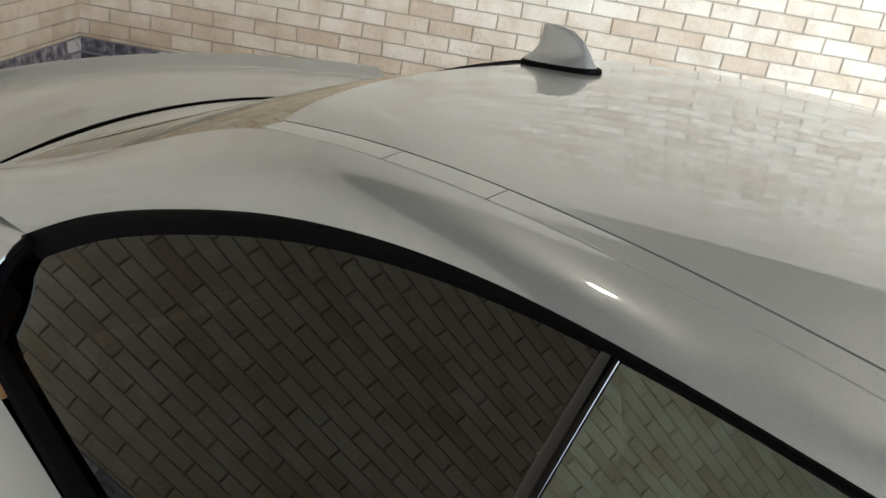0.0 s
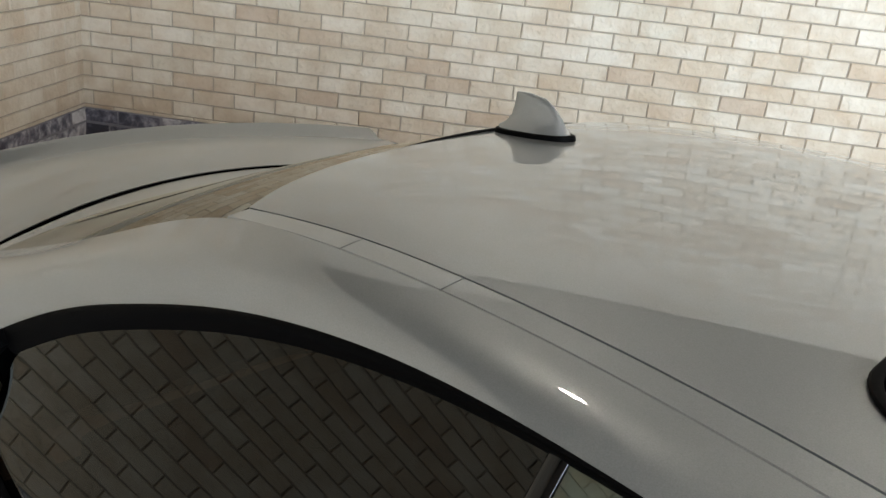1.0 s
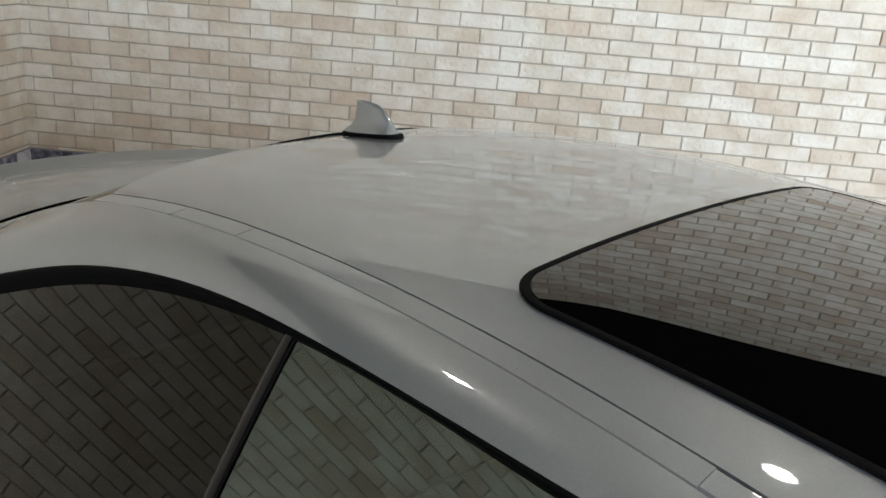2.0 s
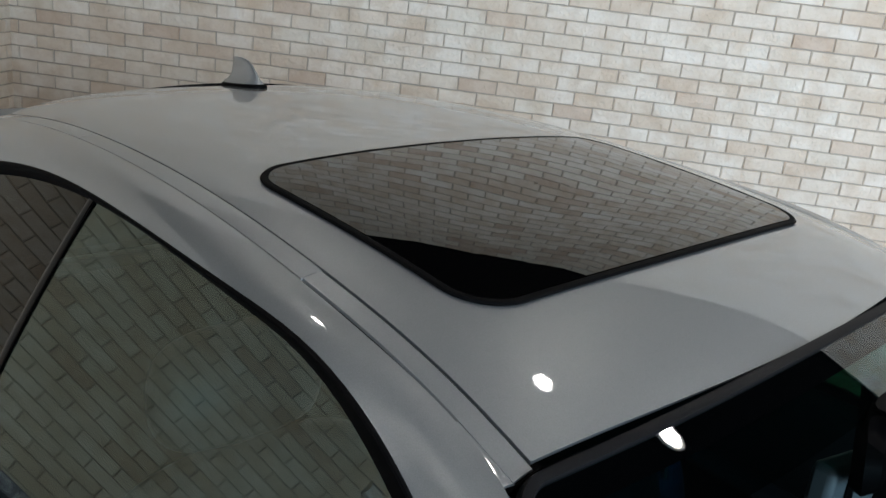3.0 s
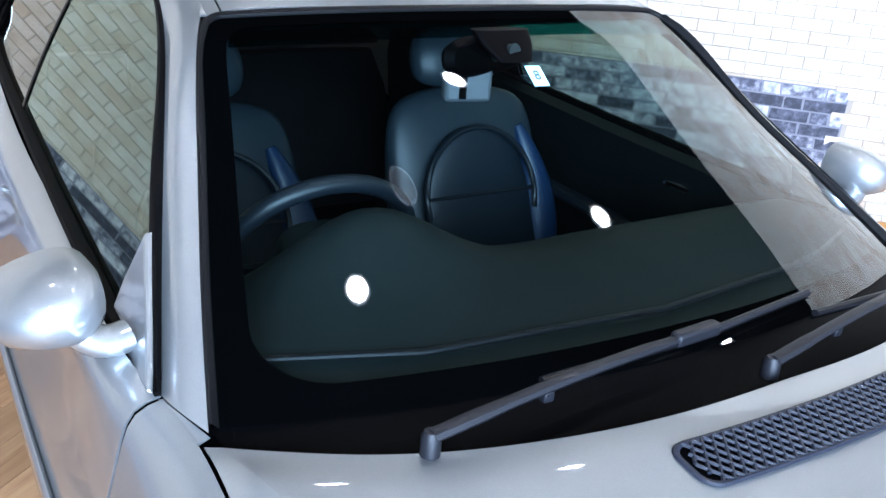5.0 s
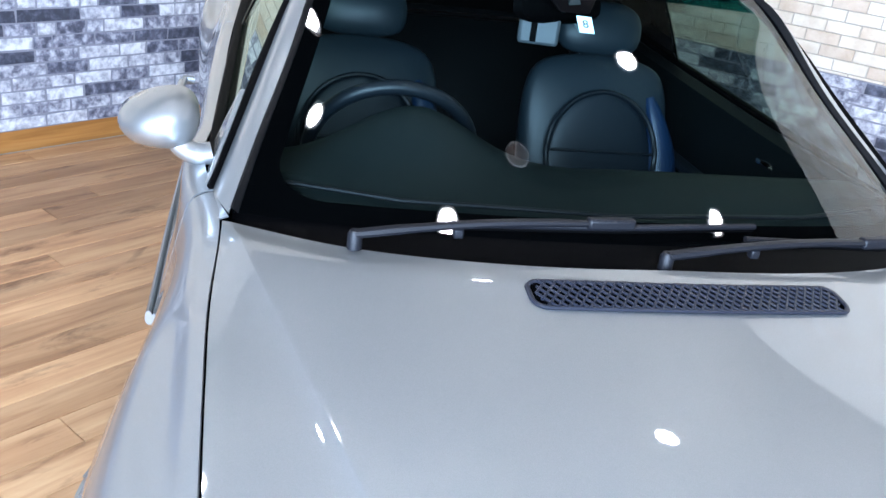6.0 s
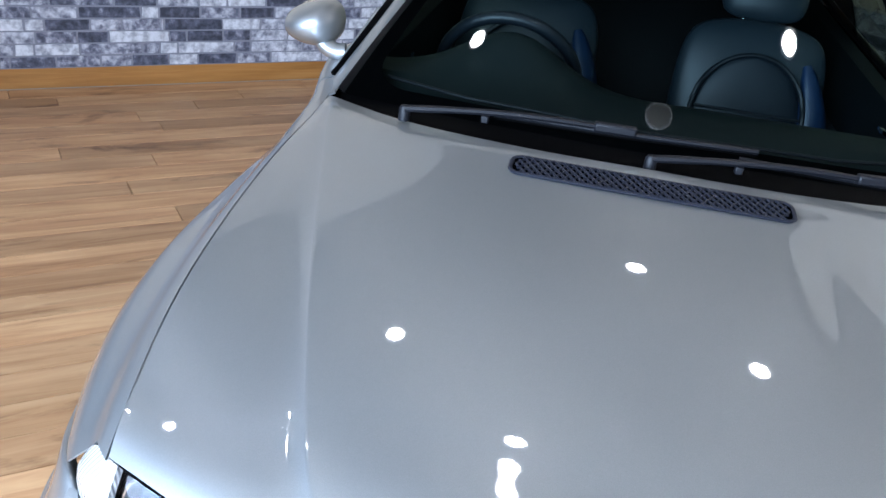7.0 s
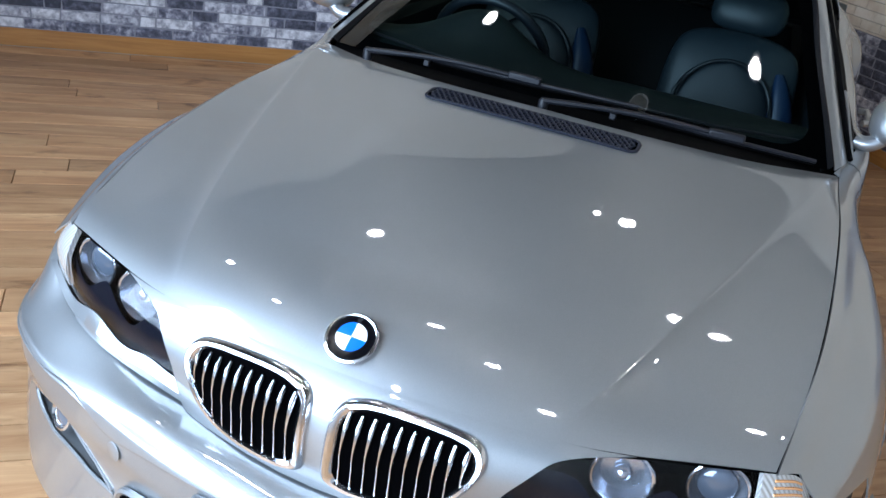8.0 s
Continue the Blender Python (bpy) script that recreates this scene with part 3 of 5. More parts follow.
        q = [(y0, z0), (y0 + 0.018, z0 - 0.012), (yc, zc), (yc + (ym - 0.03 - yc) * 0.55, zc + (zs - zc) * 0.38), (ym - 0.030, zs), (ym, zs - 0.085), (ym - 0.022, 0.40), (ym - 0.060, 0.21)]
        p = [(a[0] + (c[0] - a[0]) * w, a[1] + (c[1] - a[1]) * w) for a, c in zip(p, q)]
    return p


def side_grid(s, x0, x1, n, m=40):
    g = []
    for i in range(n):
        row = []
        for k in range(m):
            x = (x0(k / (m - 1)) if callable(x0) else x0)
            x = x + (x1 - x) * i / (n - 1)
            p = PROFILE(round(x, 3))[k]
            row.append((x, s * p[0], p[1]))
        g.append(row)
    return g


KNOWN = {}


def PROFILE(x):
    if x not in KNOWN:
        KNOWN[x] = spline(side_profile(x), 40)
    return KNOWN[x]


def wing_end(f):
    """Front edge of the wing, from the bonnet's corner down round the lamp to the bumper."""
    return float(np.interp(f, [0, 0.08, 0.20, 0.26, 0.33, 1], [1.944, 1.900, 1.903, 1.85, 1.725, 1.70]))


def side_panel(name, s, x0, x1, n, arch_x=None, label=""):
    g = side_grid(s, x0, x1, n, 40)
    bm = sheet(g, MID)
    if arch_x is not None:
        kill = []
        for v in bm.verts:
            dx, dz = v.co.x - arch_x, v.co.z - HUB_Z
            d = math.hypot(dx, dz)
            if d < ARCH and dz > -0.2:
                if d > ARCH - 0.030:
                    v.co.x, v.co.z = arch_x + dx / d * ARCH, HUB_Z + dz / d * ARCH
                else:
                    kill.append(v)
            elif dz <= -0.2 and abs(dx) < ARCH * 0.9:
                kill.append(v)
        bmesh.ops.delete(bm, geom=kill, context="VERTS")
    return part(name, bm, paint, car, label, thick=0.003)


for s, side in SIDES:
    side_panel("front_fender", s, wing_end, 0.782, 72, FRONT_X)
    door = side_panel("door", s, 0.776, -0.545, 40)
    hz, hx = 0.775, -0.36
    hy = s * (max_y(hx) + 0.004)
    bm = tube([(hx - 0.10, hy, hz), (hx - 0.085, hy + s * 0.028, hz + 0.004), (hx + 0.085, hy + s * 0.028, hz + 0.004), (hx + 0.10, hy, hz)], 0.013, 8)
    part("door_handle", bm, paint, door)
    part("rub_strip", tube([(x, s * (max_y(x) + flare(x) - 0.001), 0.628) for x in np.linspace(0.765, -0.535, 40)], 0.016, 8, 0.45, up=(0, 1, 0)), paint, door, "body-coloured rub strip")
    side_panel("rear_quarter", s, -0.551, -2.22, 84, REAR_X)
    part("inner_panel", sheet([[(x, s * (q[0] - 0.03), q[1] - 0.012) for q in side_profile(x)] for x in np.linspace(1.0, -0.96, 20)], MID), under_dark, car, thick=0.004)
    # wheel wells
    for ax in (FRONT_X, REAR_X):
        arc = [(ax + (ARCH + 0.012) * math.cos(radians(a)), (ARCH + 0.012) * math.sin(radians(a)) + HUB_Z) for a in range(-20, 201, 10)]
        g = [[(x, s * y, z) for y in (0.50, 0.62, 0.70, 0.755)] for x, z in arc]
        part("wheel_well", sheet(g), under_dark, car, thick=0.004)


def wheel(s, ax):
    w = new("wheel")
    w.parent = car
    w.location = (ax, s * 0.735, HUB_Z)
    prof = [(0.225, -0.105), (0.300, -0.110), (0.322, -0.085), (0.325, 0.0), (0.322, 0.085), (0.300, 0.110), (0.225, 0.105)]
    bm = bmesh.new()
    n = 48
    rings = [[bm.verts.new((r * math.cos(2 * math.pi * k / n), y, r * math.sin(2 * math.pi * k / n))) for r, y in prof] for k in range(n)]
    for k in range(n):
        for j in range(len(prof) - 1):
            bm.faces.new((rings[k][j], rings[k][j + 1], rings[(k + 1) % n][j + 1], rings[(k + 1) % n][j]))
    bmesh.ops.recalc_face_normals(bm, faces=bm.faces[:])
    part("tyre", bm, tyre_rubber, w)
    prof = [(0.225, -0.10), (0.232, s * 0.10), (0.222, s * 0.105), (0.205, s * 0.07), (0.20, -s * 0.09)]
    bm = bmesh.new()
    rings = [[bm.verts.new((r * math.cos(2 * math.pi * k / n), y, r * math.sin(2 * math.pi * k / n))) for r, y in prof] for k in range(n)]
    for k in range(n):
        for j in range(len(prof) - 1):
            bm.faces.new((rings[k][j], rings[k][j + 1], rings[(k + 1) % n][j + 1], rings[(k + 1) % n][j]))
    bmesh.ops.recalc_face_normals(bm, faces=bm.faces[:])
    rim = part("rim", bm, alloy, w)
    for k in range(5):
        for d in (-0.12, 0.12):
            a = 2 * math.pi * k / 5
            bm = tube([(0.05 * math.cos(a), s * 0.07, 0.05 * math.sin(a)), (0.14 * math.cos(a + d * 0.7), s * 0.085, 0.14 * math.sin(a + d * 0.7)), (0.212 * math.cos(a + d), s * 0.08, 0.212 * math.sin(a + d))], 0.015, 8)
            part("spoke", bm, alloy, rim)
    bm = bmesh.new()
    bmesh.ops.create_cone(bm, cap_ends=True, segments=24, radius1=0.075, radius2=0.06, depth=0.04, matrix=pose(0, s * 0.07, 0, 90))
    part("hub", bm, alloy, rim)


for s, _ in SIDES:
    for ax in (FRONT_X, REAR_X):
        wheel(s, ax)

# Corner of each front wing, between the bonnet and the foot of the screen pillar
for s, _ in SIDES:
    g = []
    for f in np.linspace(0, 1, 10):
        x = 0.776 + (0.872 - 0.776) * f
        a = np.array((x, edge_y(x) + 0.004, edge_z(x) - 0.003))
        c = np.array(RAIL_LOW[0]) * (1 - f) + np.array(RAIL_TOP[0]) * f + np.array((0.004, 0, -0.004))
        g.append([(p[0], s * p[1], p[2]) for p in (a, (a + c) / 2, c)])
    part("wing_corner", sheet(g, MID), paint, car, thick=0.003)

# Floor pan and inner shell, which keep light out of the cabin's sides
bm = bmesh.new()
box(bm, (-0.1, 0, 0.20), (4.0, 1.45, 0.06))
part("floor_pan", bm, under_dark, car, smooth=False)

# Bonnet
rear_x = table([0, 0.2, 0.4, 0.55, 0.65, 0.705, 0.74], [1.122, 1.117, 1.078, 1.012, 0.935, 0.875, 0.83])
rear_z = table([0, 0.2, 0.4, 0.55, 0.65, 0.705, 0.74], [0.930, 0.927, 0.917, 0.905, 0.895, 0.886, 0.88])
nose_x = table([0, 0.10, 0.20, 0.30, 0.388, 0.468, 0.571, 0.65], [2.113, 2.110, 2.097, 2.076, 2.052, 2.022, 1.979, 1.940])
nose_z = table([0, 0.10, 0.20, 0.30, 0.388, 0.468, 0.571, 0.65], [0.742, 0.741, 0.738, 0.732, 0.726, 0.723, 0.723, 0.721])
ridge_y = table([0.85, 1.0, 1.2, 1.4, 1.6, 1.8, 1.95, 2.05], [0.700, 0.671, 0.617, 0.563, 0.505, 0.441, 0.387, 0.34])
mid_z = table([1.10, 1.2, 1.4, 1.6, 1.8, 1.95, 2.06, 2.115], [0.9392, 0.9275, 0.9061, 0.8825, 0.8520, 0.8164, 0.7708, 0.7442])
ridge_z = table([0.85, 1.0, 1.2, 1.4, 1.6, 1.8, 1.95, 2.05], [0.905, 0.903, 0.8850, 0.8655, 0.8435, 0.8165, 0.7810, 0.7420])


def hood_base(x, y):
    """The bonnet without its nose: crowned middle up to the crease, falling flanks, raised power dome."""
    y = abs(y)
    xc = min(max(x, 0.85), 2.113)
    ry, rz, ey, ez, mz = ridge_y(xc), ridge_z(xc), hood_y(xc), hood_z(xc), mid_z(max(xc, 1.1))
    if y < ry:
        z = mz + (rz - mz) * (y / ry) ** 2.2
    else:
        # a crisp step down outside the crease, easing into the flank
        w = max(ey - ry, 0.02)
        v, step = (y - ry) / w, min(0.010, 0.055 * w)
        z = rz - step * (1 - math.exp(-(y - ry) / 0.019)) + (ez + 0.005 - rz + step) * (0.55 * v + 0.45 * v ** 2)
    dome = 0.0049 * (1 - smooth01((y - 0.221) / 0.080)) * smooth01((1.86 - x) / 0.35) * smooth01((x - 1.20) / 0.40)
    return z + dome - 0.005


def hood_h(x, y):
    """Height of the bonnet: the base, rolled down over the nose."""
    y = abs(y)
    x1 = nose_x(min(y, 0.65))
    x0 = x1 - 0.21 + 0.09 * smooth01((y - 0.34) / 0.2)
    if x <= x0:
        z = hood_base(x, y)
    else:
        L, u = x1 - x0, min((x - x0) / (x1 - x0), 1.0)
        # carry the crease on along its own line
        ra, rb, ea, eb = ridge_y(min(x, 2.05)), ridge_y(x0), hood_y(min(x, 1.945)), hood_y(x0)
        ya = y * rb / ra if y < ra else rb + (y - ra) * (eb - rb) / max(ea - ra, 0.05)
        z0 = hood_base(x0, ya)
        rc, ec = ridge_y(x0 - 0.02), hood_y(x0 - 0.02)
        yb = ya * rc / rb if ya < rb else rc + (ya - rb) * (ec - rc) / (eb - rb)
        m0 = (z0 - hood_base(x0 - 0.02, yb)) / 0.02
        m1 = -1.05 + 0.25 * min(y / 0.6, 1)
        z = z0 * (2 * u ** 3 - 3 * u * u + 1) + L * m0 * (u ** 3 - 2 * u * u + u) + nose_z(min(y, 0.65)) * (3 * u * u - 2 * u ** 3) + L * m1 * (u ** 3 - u * u)
        if y > ra:
            z -= 0.006 * math.sin(math.pi * u) * (1 - math.exp(-(y - ra) / 0.019)) * math.exp(-(y - ra) / 0.09)
    return z


def hood_surface(nu=90, nv=281, k=87 / 140):
    """Rows from rear to nose; one column runs along each crease."""
    def split(a, inner, outer):
        return inner * a / k if a <= k else inner + (outer - inner) * ((a - k) / (1 - k)) ** 1.35

    g = []
    for i in range(nu):
        t = i / (nu - 1)
        front = smooth01((t - 0.9) / 0.1)
        row = []
        for j in range(nv):
            v = -1 + 2 * j / (nv - 1)
            xr, xf = rear_x(split(abs(v), 0.690, 0.700)), nose_x(split(abs(v), 0.34, 0.648))
            x = xr + (xf - xr) * t
            inner = ridge_y(min(max(x, 0.85), 2.05)) * (1 - front) + 0.34 * front
            y = split(abs(v), inner, hood_y(x) - 0.001)
            a = smooth01(1 - t / 0.10)
            z = hood_h(x, y) * (1 - a) + (rear_z(y) - 0.002) * a
            row.append((x, math.copysign(y, v), z))
        g.append(row)
    return g


hood = part("bonnet", sheet(hood_surface(), MID), paint, car, "silver bonnet with raised centre dome", thick=0.003)
# near-black sheet in place of the shade under the panel gaps
part("gap_underlay", sheet([[(x, v * (hood_y(x) + 0.004), hood_h(x, v * hood_y(x)) - 0.040) for v in np.linspace(-1, 1, 15)] for x in np.linspace(0.95, 1.92, 14)], MID), under_dark, car, thick=0.01)

# Bonnet vent with its mesh
VX, VW, VD = 1.211, 0.258, 0.035


def vent_z(x, y):
    return hood_h(x, y) + 0.001


def vent_ring(grow=0.0, n=8):
    return rounded(VX - VD, VX + VD, VW, 0.022, n, grow)


def vent_shift(y):
    """The vent follows the rear edge of the bonnet."""
    return -0.25 * y * y


# near-black plate for the shade below the vent's mesh
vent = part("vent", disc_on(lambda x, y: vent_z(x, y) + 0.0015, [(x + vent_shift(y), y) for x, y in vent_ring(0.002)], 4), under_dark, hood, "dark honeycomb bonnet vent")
ringv = [(x + vent_shift(y), y, vent_z(x, y) + 0.003) for x, y in vent_ring(-0.001)]
part("frame", tube(ringv, 0.0045, 6, 0.7, True), grille_plastic, vent)
bm = bmesh.new()
for d in (-1, 1):
    for k in range(-34, 35):
        y0 = k * 0.0155
        pts = []
        for q in np.linspace(-1, 1, 5):
            x, y = VX + VD * 0.94 * q, y0 + d * q * 0.022
            if abs(y) < VW - 0.006:
                pts.append((x + vent_shift(y), y, vent_z(x, y) + 0.0045))
        if len(pts) > 2:
            t = tube(pts, 0.0026, 5, 1.0)
            me_t = bpy.data.meshes.new("t")
            t.to_mesh(me_t)
            t.free()
            bm.from_mesh(me_t)
            bpy.data.meshes.remove(me_t)
tagged(part("mesh", bm, grille_plastic, vent), kind="stuff")

# Nose between the headlights, part of the bonnet, with the two grilles
NOSE_LOW = [(0.0, 2.150, 0.542), (0.06, 2.150, 0.545), (0.13, 2.146, 0.552), (0.22, 2.128, 0.554), (0.30, 2.104, 0.558), (0.335, 2.094, 0.564)]


def nose_point(y, f):
    """Point on the nose at y, f from the top edge (0) to the bottom edge (1)."""
    a = abs(y)
    t = np.array(NOSE_LOW)
    xl, zl = np.interp(a, t[:, 0], t[:, 1]), np.interp(a, t[:, 0], t[:, 2])
    xt, zt = nose_x(a), nose_z(a)
    return Vector((xt + (xl - xt) * f + 0.028 * math.sin(math.pi * f) + 0.10 * f * (1 - f) ** 4, y, zt + (zl - zt) * f))


nose_half = table([0, 0.1, 0.2, 0.33, 0.47, 0.74, 1.0], [0.377, 0.352, 0.332, 0.312, 0.292, 0.275, 0.268])
corner = table([0, 0.03, 0.07, 0.11, 0.15, 1.0], [0.075, 0.040, 0.016, 0.004, 0.0, 0.0])
part("nose_panel", sheet([[tuple(nose_point(v * (nose_half(f) + corner(f) * (f < 0.15)), f)) for f in np.linspace(0, 1, 36) ** 1.5] for v in np.linspace(-1, 1, 49)], MID), paint, hood, thick=0.003)


def kidney(s):
    """Chrome-framed grille with vertical bars."""
    prof = []
    y0, y1 = 0.016, 0.258
    base = [(y0 + 0.018, 0.11), (y0 + 0.002, 0.22), (y0, 0.48), (y0, 0.74), (y0 + 0.012, 0.85), (y0 + 0.05, 0.90), (y0 + 0.10, 0.90), (y1 - 0.085, 0.85), (y1 - 0.040, 0.68), (y1 - 0.010, 0.44), (y1 - 0.001, 0.27), (y1 - 0.012, 0.15), (y1 - 0.045, 0.09), (y1 - 0.11, 0.065), (y0 + 0.06, 0.065)]
    ring = natural(np.arange(len(base) + 1), np.array(base + base[:1]), np.linspace(0, len(base), 73))[:-1]
    cy, cf = (y0 + y1) / 2, 0.48
    k = new("kidney_grille", None)
    k.parent = car

    def at(y, f, lift):
        return tuple(nose_point(s * y, f) + Vector((0.93, 0, 0.25)) * lift)

    rows = []
    for grow, lift in ((1.0, 0.0005), (0.985, 0.010), (0.95, 0.014), (0.89, 0.012), (0.83, 0.004), (0.81, -0.012)):
        rows.append([at(cy + (y - cy) * (grow if grow > 0.99 else 1 - (1 - grow) * 0.95), cf + (f - cf) * grow, lift) for y, f in ring])
    part("frame", solid(rows, False), satin_chrome, k, "bright chrome surround")
    # near-black disc in place of the shaded hollow behind the bars
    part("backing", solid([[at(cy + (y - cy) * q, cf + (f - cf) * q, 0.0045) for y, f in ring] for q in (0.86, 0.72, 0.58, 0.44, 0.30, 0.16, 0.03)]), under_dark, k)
    for i in range(10):
        y = y0 + 0.030 + i * (y1 - y0 - 0.060) / 9
        fs = [f for yy, f in ring if abs(yy - y) < 0.012]
        f0, f1 = min(fs) * 0.8 + 0.12, max(fs) * 0.82 + 0.07
        pts = [at(y, f0 + (f1 - f0) * q, 0.0065 + 0.006 * math.sin(math.pi * min(q * 1.6, 1)) ** 0.5) for q in np.linspace(0, 1, 10)]
        part("bar", tube(pts, [0.0028, 0.0040, 0.0036, 0.0020, 0.0014, 0.0012, 0.0012, 0.0012, 0.0014, 0.0018], 8, 1.0, up=(0, 1, 0)), satin_chrome, k)


for s, _ in SIDES:
    kidney(s)

# Round emblem on the bonnet's nose: plain coloured shapes
em = new("emblem", None)
em.parent = car
ex = 2.072
en = Vector((hood_h(ex - 0.03, 0) - hood_h(ex + 0.03, 0), 0, 0.06)).normalized()
em.matrix_local = Matrix.Translation((ex, 0, hood_h(ex, 0) + 0.001)) @ en.to_track_quat("Z", "X").to_matrix().to_4x4()


def lathe(profile, n=48):
    bm = bmesh.new()
    rings = [[bm.verts.new((r * math.cos(2 * math.pi * k / n), r * math.sin(2 * math.pi * k / n), z)) for k in range(n)] for r, z in profile]
    for a, b in zip(rings[:-1], rings[1:]):
        for k in range(n):
            bm.faces.new((a[k], a[(k + 1) % n], b[(k + 1) % n], b[k]))
    bm.faces.new(rings[0][::-1])
    bm.faces.new(rings[-1])
    bmesh.ops.recalc_face_normals(bm, faces=bm.faces[:])
    return bm


part("rim", lathe([(0.0415, 0.0), (0.0435, 0.003), (0.0425, 0.0065), (0.0395, 0.0085), (0.0375, 0.0070)]), satin_chrome, em)
part("ring", lathe([(0.0378, 0.006), (0.0372, 0.0075), (0.026, 0.0085)]), emblem_black, em)
part("inner_rim", lathe([(0.0265, 0.0082), (0.0262, 0.0095), (0.0245, 0.0098)]), chrome, em)
for k in range(4):
    bm = bmesh.new()
    c = bm.verts.new((0, 0, 0.0108))
    vs = [bm.verts.new((0.0246 * math.cos(radians(90 * k + a)), 0.0246 * math.sin(radians(90 * k + a)), 0.0100)) for a in range(0, 91, 10)]
    for a, b in zip(vs[:-1], vs[1:]):
        bm.faces.new((c, a, b))
    part("quadrant", bm, emblem_white if k % 2 else emblem_blue, em)
for k, a in enumerate((135, 90, 45)):
    bm = bmesh.new()
    m = pose(0.032 * math.cos(radians(a - 90)), 0.032 * math.sin(radians(a - 90)), 0.0085, 0, 0, a - 90)
    for q in (-0.0028, 0.0, 0.0028):
        box(bm, (q, 0, 0), (0.0016, 0.0075, 0.0012), m)
    part("mark", bm, chrome, em, smooth=False)

# Headlights
HL_TOP = [(1.888, 0.703, 0.702), (1.938, 0.648, 0.716), (1.977, 0.571, 0.718), (2.020, 0.468, 0.718), (2.048, 0.405, 0.716), (2.066, 0.340, 0.708)]
HL_LOW = [(1.905, 0.732, 0.612), (1.950, 0.668, 0.605), (2.014, 0.565, 0.602), (2.062, 0.455, 0.600), (2.084, 0.365, 0.600), (2.096, 0.262, 0.600)]
STRIP_LOW = [(1.910, 0.736, 0.600), (1.962, 0.664, 0.578), (2.026, 0.565, 0.572), (2.072, 0.455, 0.573), (2.092, 0.365, 0.569), (2.104, 0.268, 0.558)]
scallop = table([0.26, 0.317, 0.373, 0.41, 0.45, 0.502, 0.555, 0.61, 0.668, 0.735], [0.594, 0.601, 0.611, 0.604, 0.607, 0.623, 0.612, 0.599, 0.606, 0.612])


def headlight(s):
    h = new("headlight", None)
    h.parent = car
    mid = [tuple((np.array(a) + np.array(b)) / 2 + np.array((0.014, 0.005, 0))) for a, b in zip(HL_TOP, HL_LOW)]
    g = np.array(loft([HL_TOP, mid, HL_LOW], 40, 13))
    outer = np.array([1, s, 1])
    K = 9
    # the outer end is rounded off
    for i in range(4):
        f = math.sqrt(1 - 0.85 * ((4 - i) / 4) ** 2)
        c = (g[i, 0] + g[i, -1]) / 2
        g[i] = c + (g[i] - c) * f
    part("lens", sheet(g[K:] * outer, MID), lamp_lens, h, "clear headlight lens").visible_shadow = False
    # inner black housing set back behind the lens
    back = g + np.array((-0.105, -0.020, 0.0))
    part("housing", sheet(back[K:] * outer, MID), gloss_black, h, "black headlight housing")
    for j in (0, -1):
        part("housing_edge", sheet(np.stack([g[K:, j] * outer, back[K:, j] * outer], 1)), gloss_black, h)
    for i in (K, -1):
        part("housing_edge", sheet(np.stack([g[i] * outer, back[i] * outer], 1)), gloss_black, h)
    # flat black bezel just behind the lens, its upper edge cut out round the lamps
    bez = []
    for i in range(K, 40):
        y = g[i, 6, 1]
        top = 3.8 + 4.4 * max(math.exp(-((y - c) / 0.048) ** 2) for c in (0.580, 0.440))
        c0 = g[i, int(top)] * (1 - top % 1) + g[i, int(top) + 1] * (top % 1)
        bez.append([(q + np.array((-0.016, -0.003, 0))) * outer for q in (c0, (c0 + g[i, 12]) / 2, g[i, 12])])
    part("bezel", sheet(bez, MID), bezel_black, h, "black lamp bezel")
    part("indicator", sheet(g[:K + 1] * outer + np.array((0.001, 0, 0)), MID), clear_ridged, h, "clear ridged indicator lens", thick=0.01)
    if s > 0:
        for j in range(1, 11):
            rib = [tuple(g[i, j] * outer + np.array((0.0015, s * 0.001, 0.001))) for i in range(2, 8 - j // 5)]
            part("indicator_rib", tube(rib, 0.0022, 6), amber, h, "amber indicator rib")
    # body-coloured strip with a scalloped upper edge
    low = spline(STRIP_LOW, 60)
    strip = []
    for q in low:
        z = scallop(float(q[1]))
        lens = np.array([np.interp(-q[1], -g[:, 12, 1], g[:, 12, 0]), q[1], 0])
        strip.append([q * outer, np.array((max(q[0], lens[0]) + 0.005, s * q[1], (q[2] + z) / 2)), np.array((lens[0] + 0.003, s * q[1], z))])
    part("trim_strip", sheet(strip, MID), paint, h, thick=0.003)
    for c, r, nm in (((1.956, 0.580, 0.666), 0.046, "low_beam"), ((2.014, 0.440, 0.668), 0.047, "high_beam")):
        c = np.array(c) * outer
        ax = Vector((1, s * 0.12, 0.10)).normalized()
        m = Matrix.Translation(c) @ ax.to_track_quat("Z", "Y").to_matrix().to_4x4()
        bm = lathe([(r * 0.55, -0.045), (r * 0.8, -0.03), (r, -0.004), (r * 1.02, 0.0), (r * 0.94, 0.001), (r * 0.86, -0.008), (r * 0.72, -0.020)])
        bm.transform(m)
        beam = part(nm, bm, reflector, h, "bright lamp reflector bowl")
        bm = tube([(r * 1.0 * math.cos(a), r * 1.0 * math.sin(a), 0.001) for a in np.linspace(0, 2 * math.pi, 41)[:-1]], 0.0035, 8, 1.0, True)
        bm.transform(m)
        part("lamp_ring", bm, satin_chrome, beam)
        bm = bmesh.new()
        bmesh.ops.create_uvsphere(bm, u_segments=24, v_segments=12, radius=r * (0.68 if nm == "low_beam" else 0.30))
        for v in bm.verts:
            v.co.z = v.co.z * (0.32 if nm == "low_beam" else 0.9) - 0.014
        bm.transform(m)
        part("bulb_lens", bm, projector_glass if nm == "low_beam" else reflector, beam)


